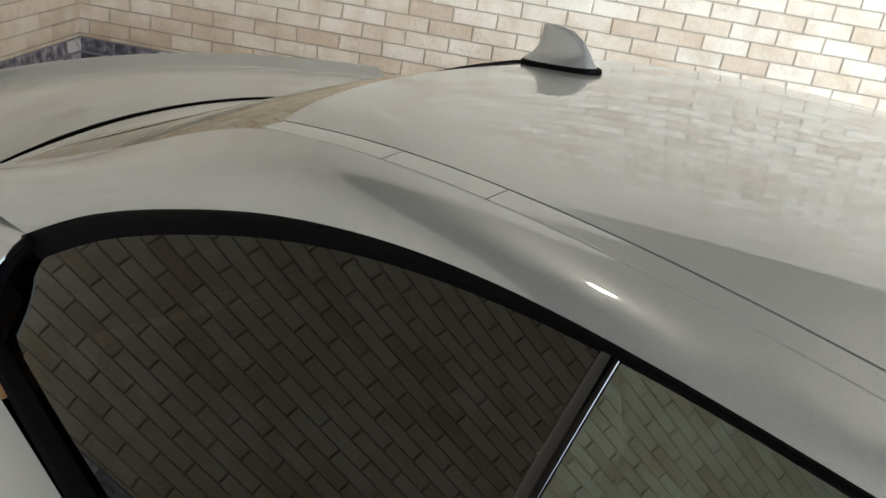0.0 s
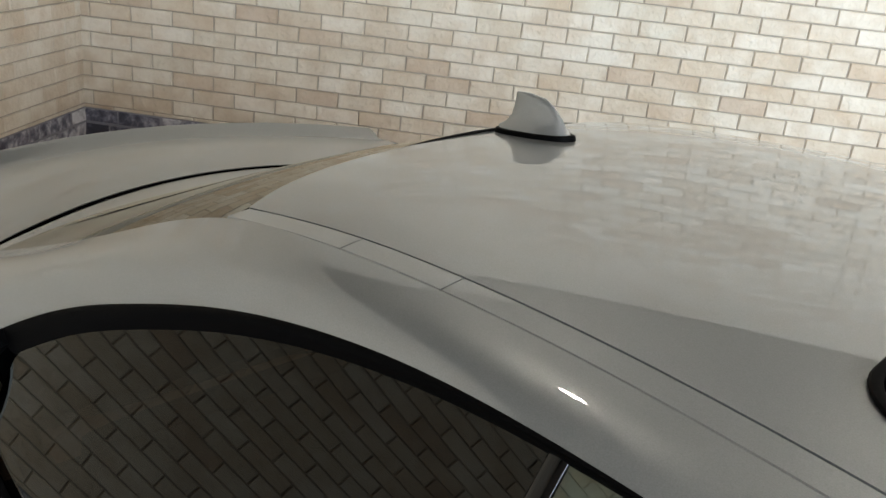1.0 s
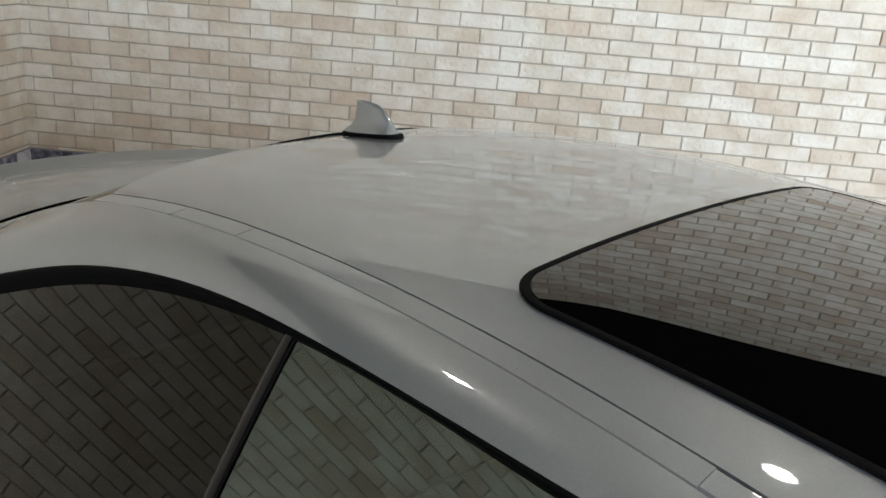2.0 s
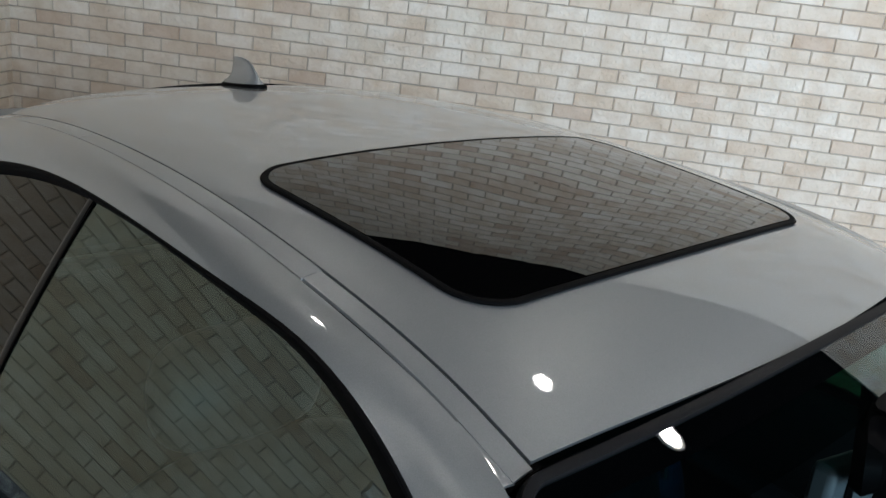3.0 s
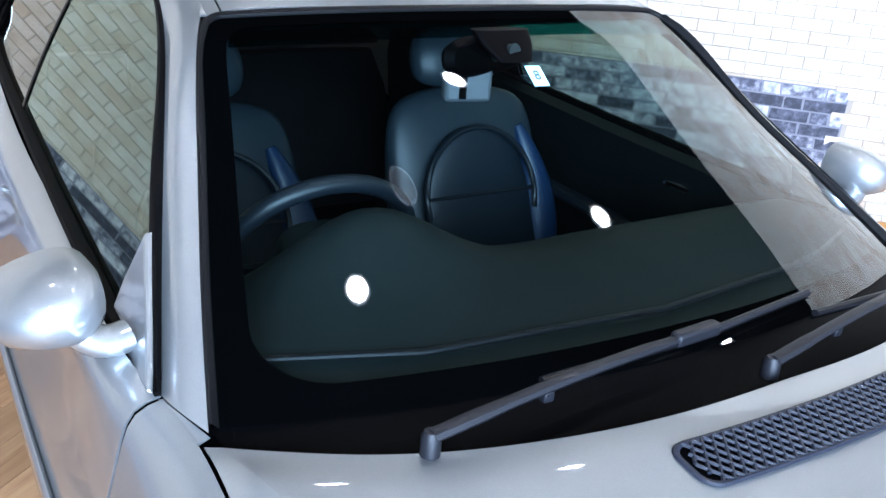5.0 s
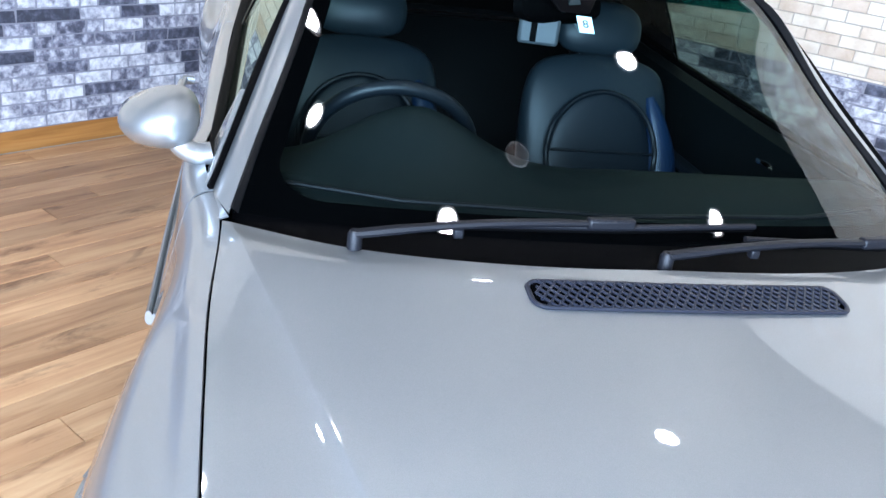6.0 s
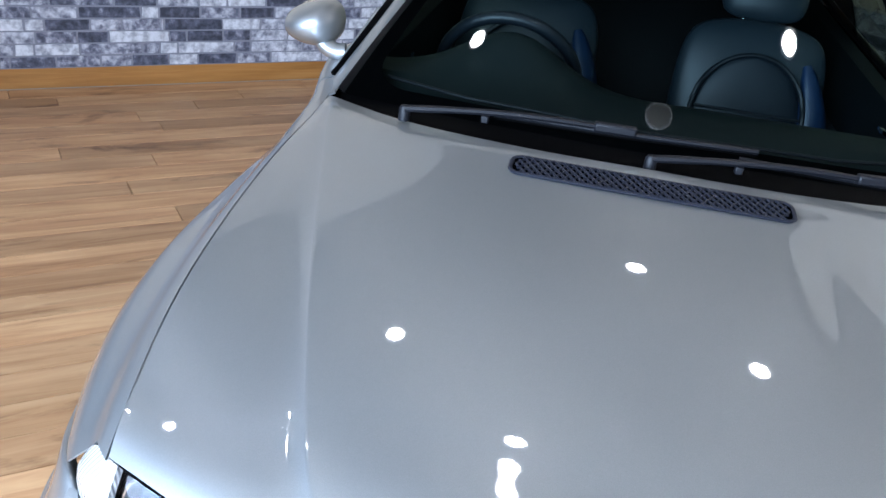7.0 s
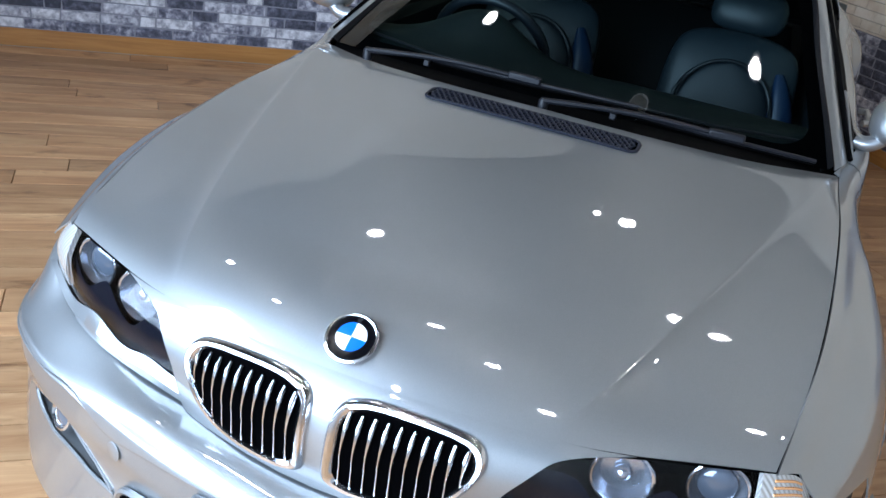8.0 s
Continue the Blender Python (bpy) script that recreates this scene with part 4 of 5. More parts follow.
for s, _ in SIDES:
    headlight(s)

# Front bumper
BY = [0.0, 0.16, 0.3, 0.395, 0.455, 0.58, 0.67, 0.755, 0.82, 0.86]
TOP = [(2.146, 0.538), (2.136, 0.549), (2.100, 0.557), (2.079, 0.564), (2.064, 0.568), (2.014, 0.570), (1.957, 0.572), (1.885, 0.600), (1.790, 0.583), (1.690, 0.563)]
SH = [(2.212, 0.498), (2.205, 0.504), (2.186, 0.518), (2.163, 0.516), (2.145, 0.514), (2.096, 0.506), (2.046, 0.497), (1.974, 0.492), (1.857, 0.500), (1.690, 0.510)]
FACE = [(2.206, 0.445), (2.200, 0.445), (2.180, 0.448), (2.157, 0.448), (2.138, 0.448), (2.090, 0.445), (2.040, 0.442), (1.970, 0.440), (1.855, 0.445), (1.690, 0.460)]
MIDR = [(2.200, 0.385), (2.195, 0.385), (2.170, 0.385), (2.145, 0.385), (2.127, 0.385), (2.078, 0.385), (2.026, 0.385), (1.955, 0.385), (1.850, 0.385), (1.720, 0.385)]
LOWR = [(2.200, 0.260), (2.196, 0.260), (2.174, 0.260), (2.151, 0.260), (2.133, 0.260), (2.086, 0.260), (2.036, 0.260), (1.965, 0.260), (1.860, 0.260), (1.730, 0.260)]
LIP = [(2.205, 0.185), (2.200, 0.185), (2.180, 0.185), (2.159, 0.185), (2.141, 0.185), (2.094, 0.185), (2.044, 0.185), (1.970, 0.185), (1.860, 0.185), (1.730, 0.185)]
# heights of the shoulder's crest and of the line under it, which dips where the side intakes end
CREST = [0.508, 0.510, 0.519, 0.522, 0.524, 0.518, 0.511, 0.502, 0.505, 0.515]
LINE = [0.498, 0.497, 0.495, 0.493, 0.513, 0.505, 0.500, 0.491, 0.494, 0.503]


def bump_curve(rows, grow=0.0):
    half = [(x, y + grow, z) for (x, z), y in zip(rows, BY)]
    return [(x, -y, z) for x, y, z in half[:0:-1]] + half


def shift(rows, dx, dz):
    return [(x + dx, z + dz) for x, z in rows]


def level(rows, heights, dx=0.0, dz=0.0):
    return [(x + dx, z + dz) for (x, _), z in zip(rows, heights)]


# outline of a side intake, upper edge from the outer end inwards, then the lower edge back
FOG_UP = [(0.672, 0.392), (0.650, 0.404), (0.616, 0.418), (0.554, 0.438), (0.507, 0.430), (0.469, 0.406), (0.427, 0.379), (0.380, 0.348)]
FOG_LOW = [(0.672, 0.392), (0.664, 0.378), (0.644, 0.365), (0.601, 0.356), (0.542, 0.354), (0.491, 0.353), (0.436, 0.348), (0.380, 0.348)]
fog_up, fog_low = spline([(y, z, 0) for y, z in FOG_UP], 40)[:, :2], spline([(y, z, 0) for y, z in FOG_LOW], 40)[:, :2]
fog_ring = np.concatenate([fog_up, fog_low[-2:0:-1]])


def in_fog(y, z):
    if not 0.381 < y < 0.671:
        return False
    return np.interp(-y, -fog_low[:, 0], fog_low[:, 1]) < z < np.interp(-y, -fog_up[:, 0], fog_up[:, 1])


def bumper_skin():
    """The bumper's skin with an opening cut for each side intake."""
    curves = [bump_curve(shift(TOP, -0.035, -0.006)), bump_curve(TOP), bump_curve(shift(SH, -0.026, 0.030)), bump_curve(level(SH, CREST, -0.005, 0.004), 0.004), bump_curve(level(SH, CREST, 0.0, -0.004), 0.006),
              bump_curve(level(SH, LINE, 0.002, 0.002), 0.007), bump_curve(level(SH, LINE, -0.003, -0.004), 0.007), bump_curve(FACE, 0.01), bump_curve(MIDR, 0.012), bump_curve(LOWR, 0.012), bump_curve(LIP, 0.006)]
    bm = sheet(loft(curves, 180, 90), MID)
    cut = [f for f in bm.faces if in_fog(abs(f.calc_center_median().y), f.calc_center_median().z)]
    edge = {v for f in cut for v in f.verts if any(g not in cut for g in v.link_faces)}
    bmesh.ops.delete(bm, geom=cut, context="FACES")
    for v in edge:
        q = fog_ring[np.argmin((fog_ring[:, 0] - abs(v.co.y)) ** 2 + (fog_ring[:, 1] - v.co.z) ** 2)]
        old, now = bump_at(v.co.y, v.co.z), bump_at(math.copysign(q[0], v.co.y), q[1])
        v.co = (v.co.x + now[0] - old[0], now[1], now[2])
    return bm


def bump_at(y, z, lift=0.0):
    """A point on the bumper's face at y and z."""
    a = abs(y)
    zs = [0.185, 0.26, 0.385, 0.46, 0.52]
    xs = [np.interp(a, BY, [p[0] for p in r]) for r in (LIP, LOWR, MIDR, FACE, SH)]
    return (float(np.interp(z, zs, xs)) + lift, y, z)


def inset_plate(name, ring, mat, parent, lift, label=""):
    c = (sum(p[0] for p in ring) / len(ring), sum(p[1] for p in ring) / len(ring))
    bm = bmesh.new()
    rows = []
    for f in (0.25, 0.5, 0.75, 1.0):
        rows.append([bm.verts.new(bump_at(c[0] + (y - c[0]) * f, c[1] + (z - c[1]) * f, lift)) for y, z in ring])
    n = len(ring)
    for a, b in zip(rows[:-1], rows[1:]):
        for k in range(n):
            bm.faces.new((a[k], a[(k + 1) % n], b[(k + 1) % n], b[k]))
    bm.faces.new(rows[0])
    bmesh.ops.recalc_face_normals(bm, faces=bm.faces[:])
    return part(name, bm, mat, parent, label, thick=0.002)


bumper = part("front_bumper", bumper_skin(), paint, car, thick=0.003)
ring_c = [(y, z + 0.325) for y, z in oval(48, 0.365, 0.078, 5)]
# no hole is cut here: the plate's black stands in for the intake's shade
inset_plate("lower_grille", ring_c, under_dark, bumper, 0.012, "near-black plate in place of the shaded lower intake")
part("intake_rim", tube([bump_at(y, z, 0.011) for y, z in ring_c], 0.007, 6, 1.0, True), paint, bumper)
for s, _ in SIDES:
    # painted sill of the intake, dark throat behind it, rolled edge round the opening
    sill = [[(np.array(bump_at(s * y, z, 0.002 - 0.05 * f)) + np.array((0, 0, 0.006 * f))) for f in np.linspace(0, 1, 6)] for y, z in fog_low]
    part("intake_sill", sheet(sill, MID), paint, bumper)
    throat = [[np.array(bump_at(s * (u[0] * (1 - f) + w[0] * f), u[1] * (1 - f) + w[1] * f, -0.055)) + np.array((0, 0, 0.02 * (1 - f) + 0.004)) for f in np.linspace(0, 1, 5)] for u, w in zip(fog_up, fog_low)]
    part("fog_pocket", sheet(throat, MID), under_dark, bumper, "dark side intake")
    part("intake_roof", sheet([[np.array(bump_at(s * y, z, 0.0 - 0.056 * f)) + np.array((0, 0, 0.024 * f)) for f in (0, 0.5, 1)] for y, z in fog_up], MID), under_dark, bumper)
    part("intake_rim", tube([bump_at(s * y, z, 0.002) for y, z in fog_ring], 0.0045, 8, 1.0, True), paint, bumper)
    c = bump_at(s * 0.560, 0.402, -0.012)
    m = Matrix.Translation(c) @ Vector((0.85, s * 0.35, 0.25)).normalized().to_track_quat("Z", "Y").to_matrix().to_4x4()
    bm = lathe([(0.034, -0.004), (0.034, 0.006), (0.030, 0.008), (0.027, 0.003)], 32)
    bm.transform(m)
    fog = part("fog_lamp", bm, satin_chrome, bumper, "round fog lamp")
    bm = lathe([(0.027, 0.002), (0.018, 0.008), (0.006, 0.010)], 32)
    bm.transform(m)
    part("fog_lens", bm, projector_glass, fog)
    c = bump_at(s * 0.368, 0.462, 0.006)
    bm = lathe([(0.018, 0.0), (0.018, 0.001), (0.0165, 0.0018)], 24)
    bm.transform(Matrix.Translation(c) @ Vector((0.93, s * 0.3, 0.05)).normalized().to_track_quat("Z", "Y").to_matrix().to_4x4())
    part("tow_cap", bm, paint, bumper)
bm = bmesh.new()
box(bm, (2.212, 0, 0.462), (0.022, 0.36, 0.055))
part("plate_holder", bm, paint, bumper, bevel=0.006)

# Windscreen
SCR_EDGE = spline([(0.855, 0.694, 0.888), (0.690, 0.648, 0.990), (0.510, 0.592, 1.103), (0.412, 0.562, 1.1765), (0.312, 0.526, 1.2465), (0.268, 0.500, 1.271)], 10)
SCR_MID = spline([(1.0105, 0.0, 0.922), (0.851, 0.0, 1.0138), (0.658, 0.0, 1.1174), (0.5305, 0.0, 1.1822), (0.400, 0.0, 1.2414), (0.2935, 0.0, 1.2845)], 10)


def screen_curve(i):
    e, m, k = SCR_EDGE[i], SCR_MID[i], 2.17 + 0.07 * i
    h = [(m[0] + (e[0] - m[0]) * f ** k, e[1] * f, m[2] + (e[2] - m[2]) * f ** k) for f in np.linspace(0.1, 1.0, 10)]
    return [(x, -y, z) for x, y, z in h[::-1]] + [tuple(m)] + h


SCREEN = loft([screen_curve(i) for i in range(10)], 90, 60)
windscreen = part("windscreen", sheet(SCREEN, MID), screen_glass, car, "clear laminated windscreen")
# outline with rounded corners: side, top and foot insets in metres, corner radii
SCR_N = np.cross(np.gradient(SCREEN, axis=0), np.gradient(SCREEN, axis=1))
SCR_N = SCR_N / np.linalg.norm(SCR_N, axis=2)[:, :, None]
SCR_N = SCR_N * np.sign(SCR_N[:, :, 2:3])


def screen_at(a, b, lift=0.0):
    """The point a metres across from the middle (0.60 is the edge), b metres up (0 to 0.74)."""
    u, v = (a / 0.60 * 0.5 + 0.5) * 89, b / 0.74 * 59
    i, j = min(max(int(u), 0), 88), min(max(int(v), 0), 58)
    fu, fv = u - i, v - j
    out = []
    for g in (SCREEN, SCR_N):
        out.append((g[i, j] * (1 - fu) + g[i + 1, j] * fu) * (1 - fv) + (g[i, j + 1] * (1 - fu) + g[i + 1, j + 1] * fu) * fv)
    return out[0] + out[1] * lift


def screen_ring(side, top, foot, rt, rf, lift, n=12, closed=True):
    """Up one side, over the top, down the other (and along the foot)."""
    w, t, o = 0.60 - side, 0.74 - top, []
    for cx, cy, r, a0 in ((-w + rt, t - rt, rt, 180), (w - rt, t - rt, rt, 90), (w - rf, foot + rf, rf, 0), (-w + rf, foot + rf, rf, -90)):
        for k in range(n + 1):
            a = radians(a0 - 90 * k / n)
            o.append((cx + r * math.cos(a), cy + r * math.sin(a)))
    if not closed:
        o = [(-w, 0.0)] + o[:2 * n + 2] + [(w, 0.0)]
    full = []
    m = len(o) if closed else len(o) - 1
    for k in range(m):
        p, q = o[k], o[(k + 1) % len(o)]
        c = 16 if (k % (n + 1) == n if closed else (k in (0, n + 1, m - 1))) else 1
        full += [(p[0] + (q[0] - p[0]) * f / c, p[1] + (q[1] - p[1]) * f / c) for f in range(c)]
    if not closed:
        full.append(o[-1])
    return [screen_at(a, b, lift) for a, b in full]


rows = []
for side, top, rt, lift in ((-0.007, -0.007, 0.034, -0.006), (-0.004, -0.004, 0.032, 0.0045), (0.002, 0.001, 0.028, 0.0052), (0.009, 0.006, 0.024, 0.0035), (0.011, 0.008, 0.023, -0.002)):
    rows.append(screen_ring(side, top, 0.0, rt, 0.02, lift, closed=False))
rail_line = spline(RAIL_TOP[:7], 400)
for k in list(range(17)) + list(range(-17, 0)):
    sd = 1 if rows[1][k][1] > 0 else -1
    q = rail_line[np.argmin(np.linalg.norm(rail_line - np.abs(rows[1][k]), axis=1))] * np.array((1, sd, 1))
    inward = rows[3][k] - q
    inward = inward / np.linalg.norm(inward)
    rows[0][k] = q - inward * 0.001 + np.array((0, 0, -0.006))
    rows[1][k] = q + inward * 0.001 + np.array((0.001, 0, 0.0025))
    rows[2][k] = (rows[1][k] * 2 + rows[3][k]) / 3 + np.array((0.001, 0, 0.0025))
part("screen_seal", sheet(np.array(rows), MID), seal_grey, windscreen, "dark grey rubber windscreen seal")
rows = [screen_ring(0.005, 0.003, 0.0, 0.024, 0.02, -0.002), screen_ring(0.030, 0.024, 0.022, 0.03, 0.05, -0.002), screen_ring(0.050, 0.036, 0.045, 0.045, 0.09, -0.002)]
part("screen_border", sheet(np.array([r + r[:1] for r in rows]), MID), under_dark, windscreen, "black ceramic border")
part("shade_band", sheet((SCREEN - np.array((0.0024, 0, 0.003)))[4:86, 52:58], MID), band_glass, windscreen, "green-blue tinted shade band")

# Cowl and wipers
cowl_f = [(rear_x(abs(y)) + 0.02, y, rear_z(abs(y)) - 0.035) for y in np.linspace(-0.69, 0.69, 31)]
cowl_r = [(float(p[0]) - 0.05, float(p[1]), float(p[2]) + 0.012) for p in spline(screen_curve(0), 31)]
part("cowl", sheet([[a, (np.array(a) + np.array(b)) / 2 - np.array((0, 0, 0.008)), b] for a, b in zip(cowl_f, cowl_r)], MID), black_plastic, car, "black plastic scuttle panel", thick=0.006)


def wiper(pivot, clip, start, tip):
    """Arm from its pivot to the clip, and the blade that hangs from the clip."""
    w = new("wiper", None)
    w.parent = car
    pivot, clip, start, tip = (Vector(p) for p in (pivot, clip, start, tip))
    n = Vector((0.35, 0, 0.94))
    d = clip - pivot
    arm = [pivot + d * f + n * (0.012 + 0.012 * math.sin(math.pi * f)) for f in np.linspace(0, 1, 14)]
    part("arm", tube(arm, [0.0105, 0.011, 0.011] + [0.0095] * 8 + [0.008] * 3, 8, 0.7), blade_plastic, w)
    bm = lathe([(0.012, -0.02), (0.012, 0.004), (0.008, 0.011)], 20)
    bm.transform(Matrix.Translation(pivot + n * 0.006))
    part("pivot", bm, blade_plastic, w)
    bm = bmesh.new()
    box(bm, (0, 0, 0), (0.020, 0.085, 0.020), Matrix.Translation(clip + n * 0.014 - d.normalized() * 0.01) @ Matrix.Rotation(math.atan2(d.y, d.x) - math.pi / 2, 4, "Z"))
    part("clip", bm, blade_plastic, w, bevel=0.005)
    pts = [start + (clip - start) * f + n * 0.004 for f in np.linspace(0, 1, 8)] + [clip + (tip - clip) * f + n * 0.004 for f in np.linspace(0.12, 1, 8)]
    part("blade_frame", tube(pts, 0.0062, 8, 0.9), blade_plastic, w)
    part("blade", tube([p - n * 0.008 for p in pts], 0.004, 6), rubber, w)
    q = pivot + d * 0.38 + n * 0.006
    bm = bmesh.new()
    box(bm, q, (0.016, 0.016, 0.016))
    part("washer_jet", bm, blade_plastic, w, bevel=0.003)


wiper((1.036, -0.500, 0.926), (1.016, -0.065, 0.950), (1.012, -0.33, 0.945), (0.985, 0.21, 0.950))
wiper((1.092, 0.000, 0.930), (1.030, 0.440, 0.940), (1.030, 0.17, 0.944), (0.955, 0.640, 0.922))

# Door mirrors
def door_mirror(s):
    m = new("door_mirror", None)
    m.parent = car
    c = Vector((0.640, s * 0.842, 0.976))
    rings = []
    for f, a, b, dx in ((0.0, 0.070, 0.047, -0.055), (0.15, 0.075, 0.053, -0.048), (0.4, 0.074, 0.052, -0.005), (0.65, 0.065, 0.046, 0.035), (0.85, 0.046, 0.033, 0.062), (0.96, 0.026, 0.020, 0.074), (1.0, 0.006, 0.005, 0.077)):
        rings.append([tuple(c + Vector((dx, s * y - s * 0.020 * f, z * (1 - 0.24 * y / a) + 0.006 * f - 0.11 * y))) for y, z in oval(32, a, b, 2.3)])
    shell = part("shell", solid(rings), paint, m)
    part("glass", solid([[tuple(c + Vector((-0.0565, s * y, z * (1 - 3.7 * y) - 0.11 * y))) for y, z in oval(32, 0.065, 0.042, 2.3)], [tuple(c + Vector((-0.059, s * y, z * (1 - 3.7 * y) - 0.11 * y))) for y, z in oval(32, 0.063, 0.040, 2.3)]]), chrome, shell, "mirror glass")
    arm = [(0.662, s * 0.800, 0.948), (0.668, s * 0.772, 0.928), (0.664, s * 0.738, 0.928)]
    part("foot", tube([tuple(p) for p in spline(arm, 8)], 0.026, 12, 0.8), paint, m)
    tri = [(0.775, 0.902), (0.66, 0.902), (0.560, 0.912), (0.563, 0.96), (0.574, 1.032)]
    bm = bmesh.new()
    f = [bm.verts.new((x, s * (side_y(z) + 0.012), z)) for x, z in tri]
    b = [bm.verts.new((x, s * (side_y(z) - 0.004), z)) for x, z in tri]
    bm.faces.new(f)
    bm.faces.new(b[::-1])
    for i in range(len(tri)):
        j = (i + 1) % len(tri)
        bm.faces.new((f[i], f[j], b[j], b[i]))
    bmesh.ops.recalc_face_normals(bm, faces=bm.faces[:])
    part("sail_panel", bm, paint, m, smooth=False, bevel=0.004)


for s, _ in SIDES:
    door_mirror(s)

# Aerial fin
fin = new("aerial_fin", None)
fin.parent = car
fz = roof_z(-0.925, 0)
slope = math.atan2(roof_z(-0.87, 0) - roof_z(-0.98, 0), 0.11)
fm = Matrix.Translation((-0.925, 0, fz)) @ Matrix.Rotation(-slope, 4, "Y")
rings = []
for z, xf, xr, w in ((0.004, 0.060, -0.064, 0.026), (0.010, 0.057, -0.064, 0.022), (0.016, 0.053, -0.052, 0.015), (0.026, 0.047, -0.043, 0.010), (0.042, 0.032, -0.038, 0.007), (0.052, 0.016, -0.036, 0.006), (0.057, -0.008, -0.036, 0.004), (0.058, -0.020, -0.034, 0.002)):
    rings.append([((xf + xr) / 2 + p[0], p[1], z) for p in oval(28, (xf - xr) / 2, w, 2.3)])
bm = solid(rings)
bm.transform(fm)
part("cover", bm, paint, fin)
bm = solid([[(p[0] - 0.001, p[1], z) for p in oval(28, a, b, 2.3)] for z, a, b in ((-0.006, 0.069, 0.031), (0.0050, 0.067, 0.029), (0.0065, 0.065, 0.027))])
bm.transform(fm)
part("gasket", bm, rubber, fin, "black rubber foot")

# Rear window, boot lid, spoiler lip, rear bumper
RW = []
for xe, h, ze, xm, zm in ((-0.953, 0.464, 1.303, -0.995, 1.350), (-1.14, 0.500, 1.228, -1.215, 1.270), (-1.33, 0.530, 1.148, -1.45, 1.172), (-1.505, 0.552, 1.078, -1.672, 1.078)):
    RW.append([(xm + (xe - xm) * v * v, v * h, zm + (ze - zm) * v * v) for v in np.linspace(-1, 1, 13)])
rw = part("rear_window", sheet(loft(RW, 40, 30), MID), privacy_glass, car, "dark heated rear window")
grw = loft(RW, 40, 30)
part("rear_seal", tube([tuple(p) for p in grw[::2, 0]] + [tuple(grw[-1, 0])], 0.0045, 8, 0.6), rubber, rw)


def lid_front(y):
    """The boot lid's leading edge, bowed to the rear in the middle."""
    return (-1.767 + 0.139 * (y / 0.5) ** 2, y, 1.068 - 0.025 * (y / 0.5) ** 2)


def lid_rear(y):
    return (-2.095 + 0.145 * (y / 0.6) ** 2, y, 1.052 - 0.020 * (y / 0.6) ** 2)


# silver panel under the glass, dark gap, boot lid with its lip spoiler
foot_row = [tuple(p) for p in grw[:, -1]]
part("rear_deck", sheet([[p, tuple((np.array(p) + np.array(lid_front(p[1]))) / 2 + np.array((0, 0, 0.003))), tuple(np.array(lid_front(p[1])) + np.array((0.012, 0, 0)))] for p in foot_row], MID), paint, car, thick=0.003)
part("lid_gap", tube([tuple(np.array(lid_front(y)) + np.array((0.004, 0, -0.004))) for y in np.linspace(-0.6, 0.6, 41)], 0.010, 8, 0.5), under_dark, car)
lid = []
for y in np.linspace(-0.612, 0.612, 41):
    a, c = np.array(lid_front(y)), np.array(lid_rear(y))
    lid.append([tuple(a + (c - a) * f + np.array((-0.006 * (1 - f), 0, 0.010 * math.sin(math.pi * f)))) for f in np.linspace(0, 1, 12)])
boot = part("boot_lid", sheet(lid, MID), paint, car, thick=0.003)
lip = [lid_rear(y) for y in np.linspace(-0.590, 0.590, 41)]
part("spoiler_lip", sheet([[tuple(np.array(p) + np.array(o)) for o in ((0.030, 0, 0.003), (0.006, 0, 0.008), (-0.016, 0, 0.020), (-0.030, 0, 0.024), (-0.040, 0, 0.016), (-0.044, 0, -0.010), (-0.075, 0, -0.070))] for p in lip], MID), paint, boot, thick=0.003)
RB = []
for z, dx, w in ((0.985, 0.02, 0.0), (0.86, -0.01, 0.01), (0.70, -0.04, 0.02), (0.55, -0.075, 0.03), (0.42, -0.08, 0.03), (0.26, -0.05, 0.01)):
    half = [(-2.215 + dx, 0.0, z), (-2.205 + dx, 0.3, z), (-2.165 + dx * 0.9, 0.52, z), (-2.08 + dx * 0.5, 0.68 + w, z), (-1.90, 0.79 + w, z)]
    RB.append([(x, -y, zz) for x, y, zz in half[:0:-1]] + half)
part("rear_bumper", sheet(loft(RB, 60, 24), MID), paint, car, thick=0.003)
for s, _ in SIDES:
    part("deck_side", sheet([[(x, s * a, z + 0.003) for a, z in ((yy - 0.075, zz + 0.012), (yy - 0.03, zz + 0.006), (yy + 0.004, zz - 0.004))] for x, yy, zz in [(x, edge_y(x), edge_z(x)) for x in np.linspace(-1.62, -2.20, 16)]], MID), paint, car, thick=0.003)
    # C-pillar shoulder between rail and rear quarter
    top = [RAIL_LOW[-1], (-1.30, 0.632, 1.104), (-1.45, 0.618, 1.075), (-1.56, 0.607, 1.052), (-1.64, 0.598, 1.036)]
    lowr = [(-1.165, 0.726, 1.004), (-1.33, 0.716, 1.020), (-1.50, 0.700, 1.028), (-1.62, 0.684, 1.030), (-1.70, 0.672, 1.029)]
    part("pillar_foot", sheet(loft([mir(top, s), mir(bulge(top, lowr, 0.10), s), mir(lowr, s)], 24, 8), MID), paint, car, thick=0.003)

# Cabin
dash = []
for y in np.linspace(-0.68, 0.68, 41):
    hump = math.exp(-((y + 0.34) / 0.17) ** 2)
    pas = smooth01((y - 0.02) / 0.12) * 0.004
    xb = float(np.interp(abs(y), [0, 0.4, 0.69], [1.02, 0.97, 0.84]))
